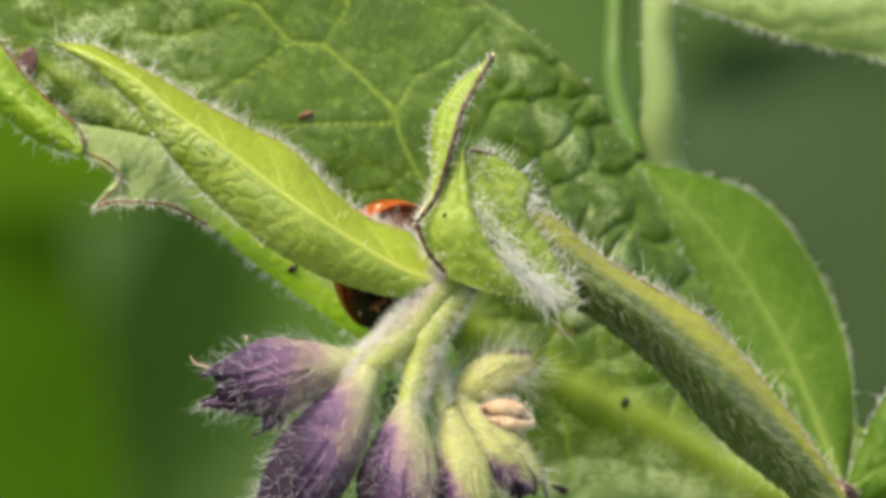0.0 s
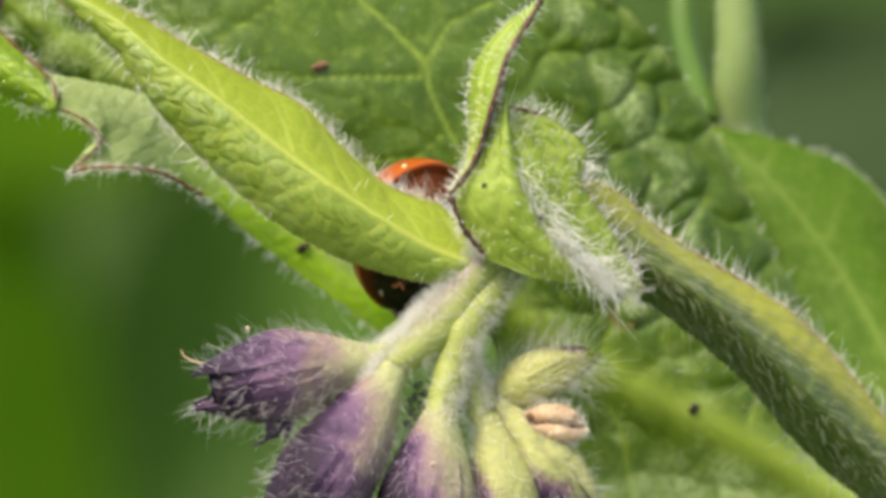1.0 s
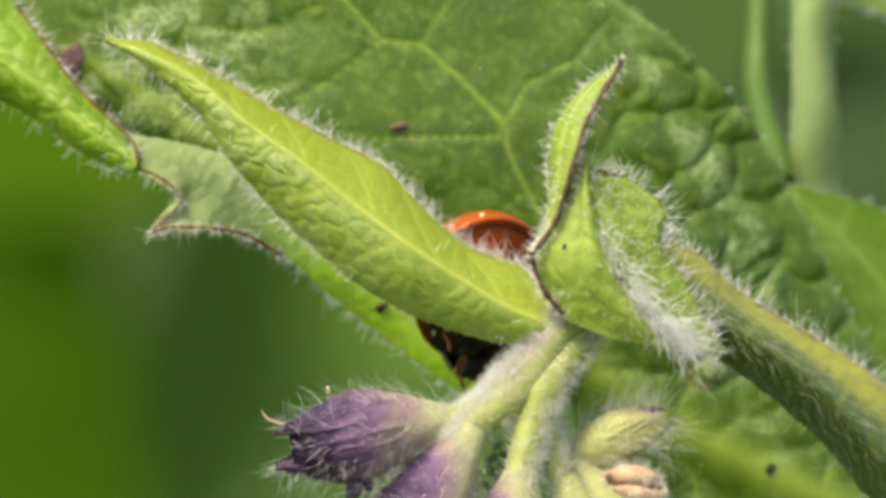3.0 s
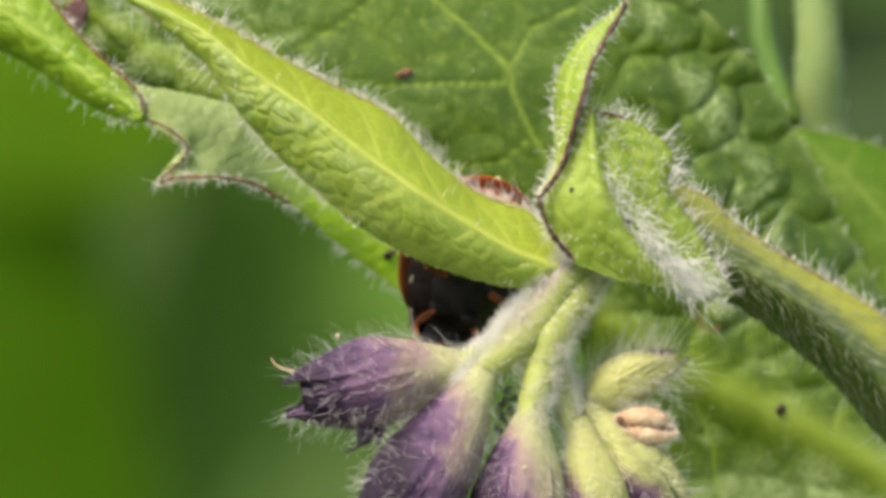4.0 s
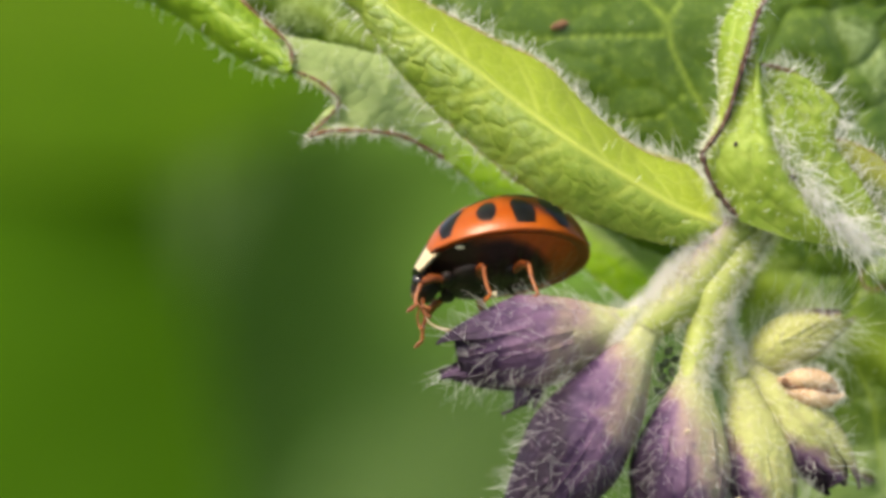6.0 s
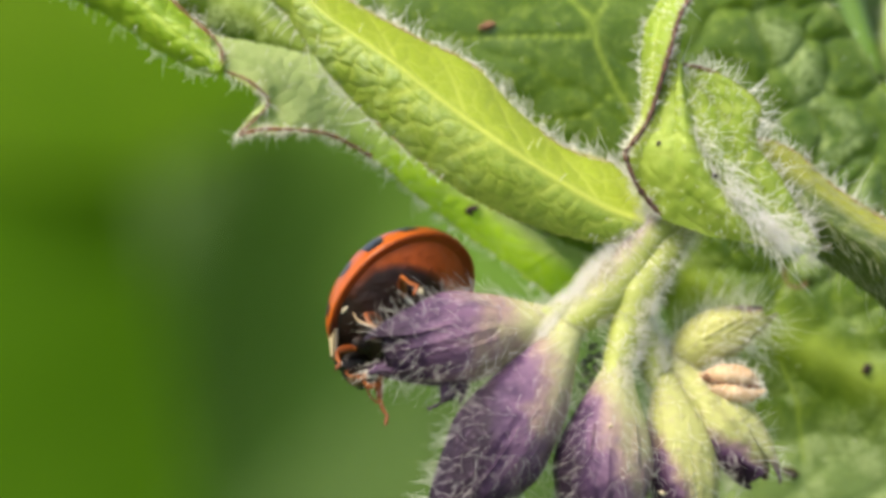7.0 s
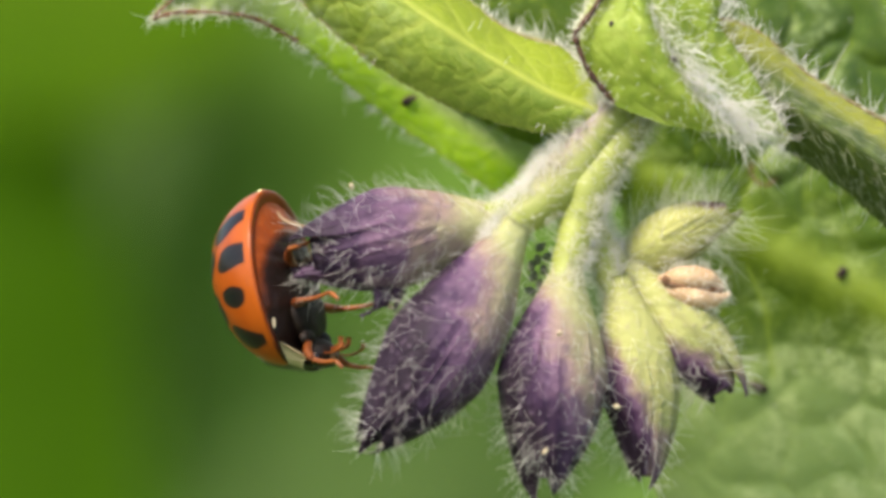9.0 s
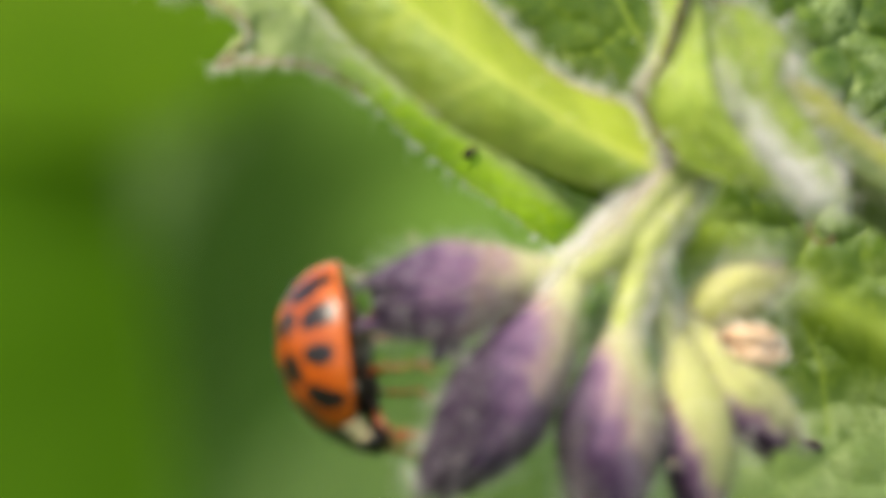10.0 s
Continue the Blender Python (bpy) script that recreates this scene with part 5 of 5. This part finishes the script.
def bug_tube(pts, radii, n=8, m=16):
    c = spline(pts, m)
    t = np.gradient(c, axis=0)
    t /= np.linalg.norm(t, axis=1, keepdims=True)
    ref = np.array([0.3, 0.2, 0.93])
    a = np.cross(t, ref)
    a /= np.linalg.norm(a, axis=1, keepdims=True)
    b = np.cross(t, a)
    u = np.linspace(0, 2 * np.pi, n, endpoint=False)
    rr = np.interp(np.linspace(0, 1, m), np.linspace(0, 1, len(radii)), radii)[:, None, None]
    return closed_tube(c[:, None] + rr * (a[:, None] * np.cos(u)[None, :, None] + b[:, None] * np.sin(u)[None, :, None]))


for sign in (1, -1):
    v, f = bug_tube([(3.75, sign * 0.5, 0.0), (4.1, sign * 0.75, -0.1), (4.35, sign * 0.85, -0.35), (4.4, sign * 0.8, -0.55)], (0.035, 0.035, 0.045, 0.075))
    head_part("antenna", v, f, M_LEG, collar, "short orange antenna")
    v, f = bug_tube([(3.85, sign * 0.2, -0.15), (4.1, sign * 0.3, -0.4), (4.05, sign * 0.3, -0.65)], (0.07, 0.07, 0.09))
    head_part("mouthpart", v, f, M_LEG, collar, "orange mouthpart")

LEGS = []
for sign in (1, -1):
    for k, (hx, reach_x, reach_y) in enumerate(((2.3, 1.2, 0.7), (1.0, 0.1, 1.3), (-0.2, -0.9, 1.2))):
        hip = np.array([hx, sign * 0.80, -0.78])
        leg = new("leg")
        leg.parent = bug
        leg.location = hip * 1.04 * MM
        knee = (reach_x * 0.55, sign * reach_y * 0.75, -0.30)
        drop = 0.72 if k == 0 else 1.0
        foot = (reach_x * 0.75, sign * (reach_y * 0.95), -1.55 * drop)
        toe = (reach_x * 0.75 + 0.30, sign * (reach_y * 1.05), -1.85 * drop)
        v, f = bug_tube([(0, 0, 0), (knee[0] * 0.5, knee[1] * 0.5, -0.05), knee], (0.13, 0.17, 0.10))
        bug_part("thigh", v, f, M_THIGH, leg, "orange-brown thigh")
        v, f = bug_tube([knee, tuple((np.array(knee) + foot) / 2 + np.array([0.05, 0, 0])), foot], (0.085, 0.07, 0.055))
        bug_part("shin", v, f, M_LEG, leg, "orange-brown shin")
        v, f = bug_tube([foot, tuple((np.array(foot) + toe) / 2), toe], (0.06, 0.075, 0.045))
        bug_part("foot", v, f, M_LEG, leg, "small clawed foot")
        LEGS.append((leg, hip, sign, k))
v, f = ball(-2.86, 0.1, 0.20, 0.10, 0.10, 0.09)
bug_part("crumb", v, f, M_SCALE, bug, "pale green crumb stuck to the tail")

# ---- behind the plant ----


def far_plant(name, label, at, leaves):
    ob = thing(name, label, "plant", at)
    for k, (mat, stations, depth, offs) in enumerate(leaves):
        _, p, _ = leaf("leaf", ob, mat, stations, depth, offs, "", (1, 1), (36, 20), 0.8, 0.5, 6.0, 0.8, 6, (), 0.97, (0, 0), 2.0, seed=200 + k)
        a, b = p[0, 10], np.array(at, float)
        c = spline([a, a * 0.7 + b * 0.3 + np.array([0, 0, 0.02]), a * 0.3 + b * 0.7 + np.array([0, 0, 0.02]), b - np.array([0, 0, 0.01])], 24)
        v, f = closed_tube(tube_points(c, np.linspace(0.0015, 0.003, 24), 10))
        part("stem", v, f, M_STEM, ob, "", {"stain": np.zeros(len(v))})
    return ob


far_plant("background_plant", "light-green broad-leaved plant, far out of focus", (-0.30, 0.45, 0), [
    (M_FAR_LIGHT, [((-60, -6), (-58, 6), (-56, 24)), ((-36, -2), (-32, 7), (-32, 24)), ((-19, 0), (-16, 8), (-17, 17)), ((-9, 4), (-8, 6), (-8, 9))], (460, 430), (-20, 0, 40)),
    (M_FAR_MID, [((-36, -70), (-30, -70), (-18, -70)), ((-32, -32), (-26, -32), (-10.5, -32)), ((-32, -10), (-24, -12), (-12.0, -10)), ((-28, 3), (-23, 2), (-14, 2))], (400, 410), (0, 0, 10)),
])
far_plant("background_plant", "dark-green shaded plant, far out of focus", (-0.10, 0.5, 0), [
    (M_FAR_DARK, [((-26, -44), (-23.5, -44), (-21, -44)), ((-20.5, -20), (-17, -20), (-14, -20)), ((-15.5, -8.0), (-12.4, -8.4), (-9.2, -9.0)), ((-11, 1.5), (-7.2, -0.9), (-3.0, -3.8)), ((-7.5, 6.0), (-3, 2.0), (1.5, -2.2)), ((-2.5, 8.0), (0.5, 4.5), (4.0, 0.5))], (480, 460), (0, 0, -3)),
])
far_plant("background_plant", "dark grey-green plant, far out of focus", (0.06, 0.5, 0), [
    (M_FAR_GREY, [((6, -40), (18, -40), (34, -40)), ((6, -12), (18, -12), (36, -12)), ((7, 3), (20, 3), (36, 3)), ((10, 9), (20, 9), (30, 9))], (420, 420), (0, 0, 0)),
])
far_plant("background_plant", "green leafy plant below the flower, far out of focus", (0.05, 0.26, 0), [
    (M_FAR_DARK, [((19.5, -20), (20.5, -16.5), (19.5, -11.5)), ((11.5, -17.5), (11.5, -14), (11.5, -9.8)), ((5.5, -15), (6.5, -13), (7.5, -10)), ((2, -12), (2.5, -11.6), (3, -11.2))], (335, 350), (-8, 0, 12)),
])


# ---- motion ----


def bug_pose(x, z, d, head_dir, back_dir):
    """head_dir and back_dir: (right, down, away)."""
    fx = (REACH + d) / REACH * MM
    at = HEART + RIGHT * (x * fx) + UP * (z * fx) + AWAY * (d * MM)
    a = (RIGHT * head_dir[0] - UP * head_dir[1] + AWAY * head_dir[2]).normalized()
    n = RIGHT * back_dir[0] - UP * back_dir[1] + AWAY * back_dir[2]
    n = (n - a * n.dot(a)).normalized()
    m = Matrix((a, n.cross(a), n)).transposed().to_4x4()
    return Matrix.Translation(at) @ m


BUG = [
    (0.0, (-2.41, 0.55), 4.6, (0.12, 1, 0.68), (-0.45, 0, 0.90)),
    (1.0, (-2.45, 0.86), 4.6, (0.12, 1, 0.68), (-0.45, 0, 0.90)),
    (2.0, (-2.67, 0.78), 4.6, (0.10, 1, 0.72), (-0.42, 0, 0.90)),
    (2.7, (-2.84, 1.30), 4.6, (0.06, 1, 0.75), (-0.35, -0.1, 0.92)),
    (3.3, (-3.15, 1.00), 4.2, (-0.15, 1, 0.55), (-0.3, -0.15, 0.92)),
    (3.8, (-3.43, 0.70), 4.0, (-0.28, 0.96, 0.35), (-0.3, -0.18, 0.9)),
    (4.0, (-3.65, 0.30), 3.8, (-0.38, 0.92, 0.0), (-0.25, -0.22, 0.9)),
    (4.2, (-4.57, -0.37), 3.4, (-0.80, 0.45, 0.0), (0.0, -0.32, 0.9)),
    (4.5, (-5.30, -0.60), 3.2, (-0.97, 0.18, 0.0), (0.0, -0.38, 0.9)),
    (5.0, (-6.10, -0.92), 2.6, (-0.97, 0.16, -0.12), (-0.1, -0.62, 0.74)),
    (5.2, (-6.65, -1.00), 2.4, (-0.97, 0.14, -0.10), (-0.1, -0.66, 0.70)),
    (5.5, (-7.18, -1.30), 2.0, (-1.0, -0.06, -0.05), (-0.1, -0.86, 0.42)),
    (5.7, (-7.70, -1.30), 1.8, (-1.0, -0.07, -0.08), (-0.1, -0.90, 0.36)),
    (6.2, (-8.20, -1.60), 2.2, (-0.92, 0.32, 0.0), (-0.4, -0.7, 0.5)),
    (6.8, (-8.83, -2.52), 3.0, (-0.76, 0.62, 0.0), (-0.42, -0.52, 0.78)),
    (7.0, (-9.12, -3.04), 3.0, (-0.68, 0.72, 0.0), (-0.46, -0.44, 0.80)),
    (7.5, (-10.52, -3.78), 2.5, (-0.08, 1.0, 0.15), (-0.78, -0.08, 0.60)),
    (8.0, (-10.95, -5.42), 1.9, (0.06, 1.0, -0.1), (-0.85, 0.1, 0.42)),
    (8.5, (-10.72, -5.72), 1.6, (0.18, 0.97, -0.12), (-0.85, 0.25, 0.38)),
    (9.0, (-10.78, -5.62), 1.6, (0.18, 0.97, -0.14), (-0.85, 0.25, 0.34)),
    (9.5, (-10.90, -5.65), 1.5, (0.15, 0.97, -0.20), (-0.90, 0.25, 0.06)),
    (10.0, (-10.72, -6.35), 1.5, (0.14, 0.97, -0.25), (-0.92, 0.2, -0.05)),
]
NODS = [(0, 15), (4.0, 15), (4.5, 42), (5.0, 42), (5.4, 34), (5.7, 30), (6.8, 36), (7.0, 34), (7.5, 22), (8.0, 34), (8.5, 46), (9.0, 46), (9.5, 32), (10.0, 30)]


def motions():
    walk(focus, [(t, Matrix.Translation(HEART + AWAY * (d * MM))) for t, d in FOCUS])
    walk(bug, [(t, bug_pose(p[0], p[1], d, a, n)) for t, p, d, a, n in BUG])
    walk(collar, [(t, pose(*(NECK * 1.04 * MM), 0, nod, 0)) for t, nod in NODS])
    for leg, hip, sign, k in LEGS:
        rows = []
        for step in range(41):
            t = step * 0.25
            busy = 1.0 if 2.4 < t < 8.2 else 0.35
            w = math.sin(t * 9.0 + k * 2.1 + (1.6 if sign > 0 else 0.0))
            tuck = (62, 40, 20)[k] * min(1.0, max(0.0, (3.6 - t) / 0.9))
            rows.append((t, pose(*(hip * 1.04 * MM), 4 * busy * w, 3 * busy * w + tuck, 11 * busy * w)))
        walk(leg, rows)


motions()
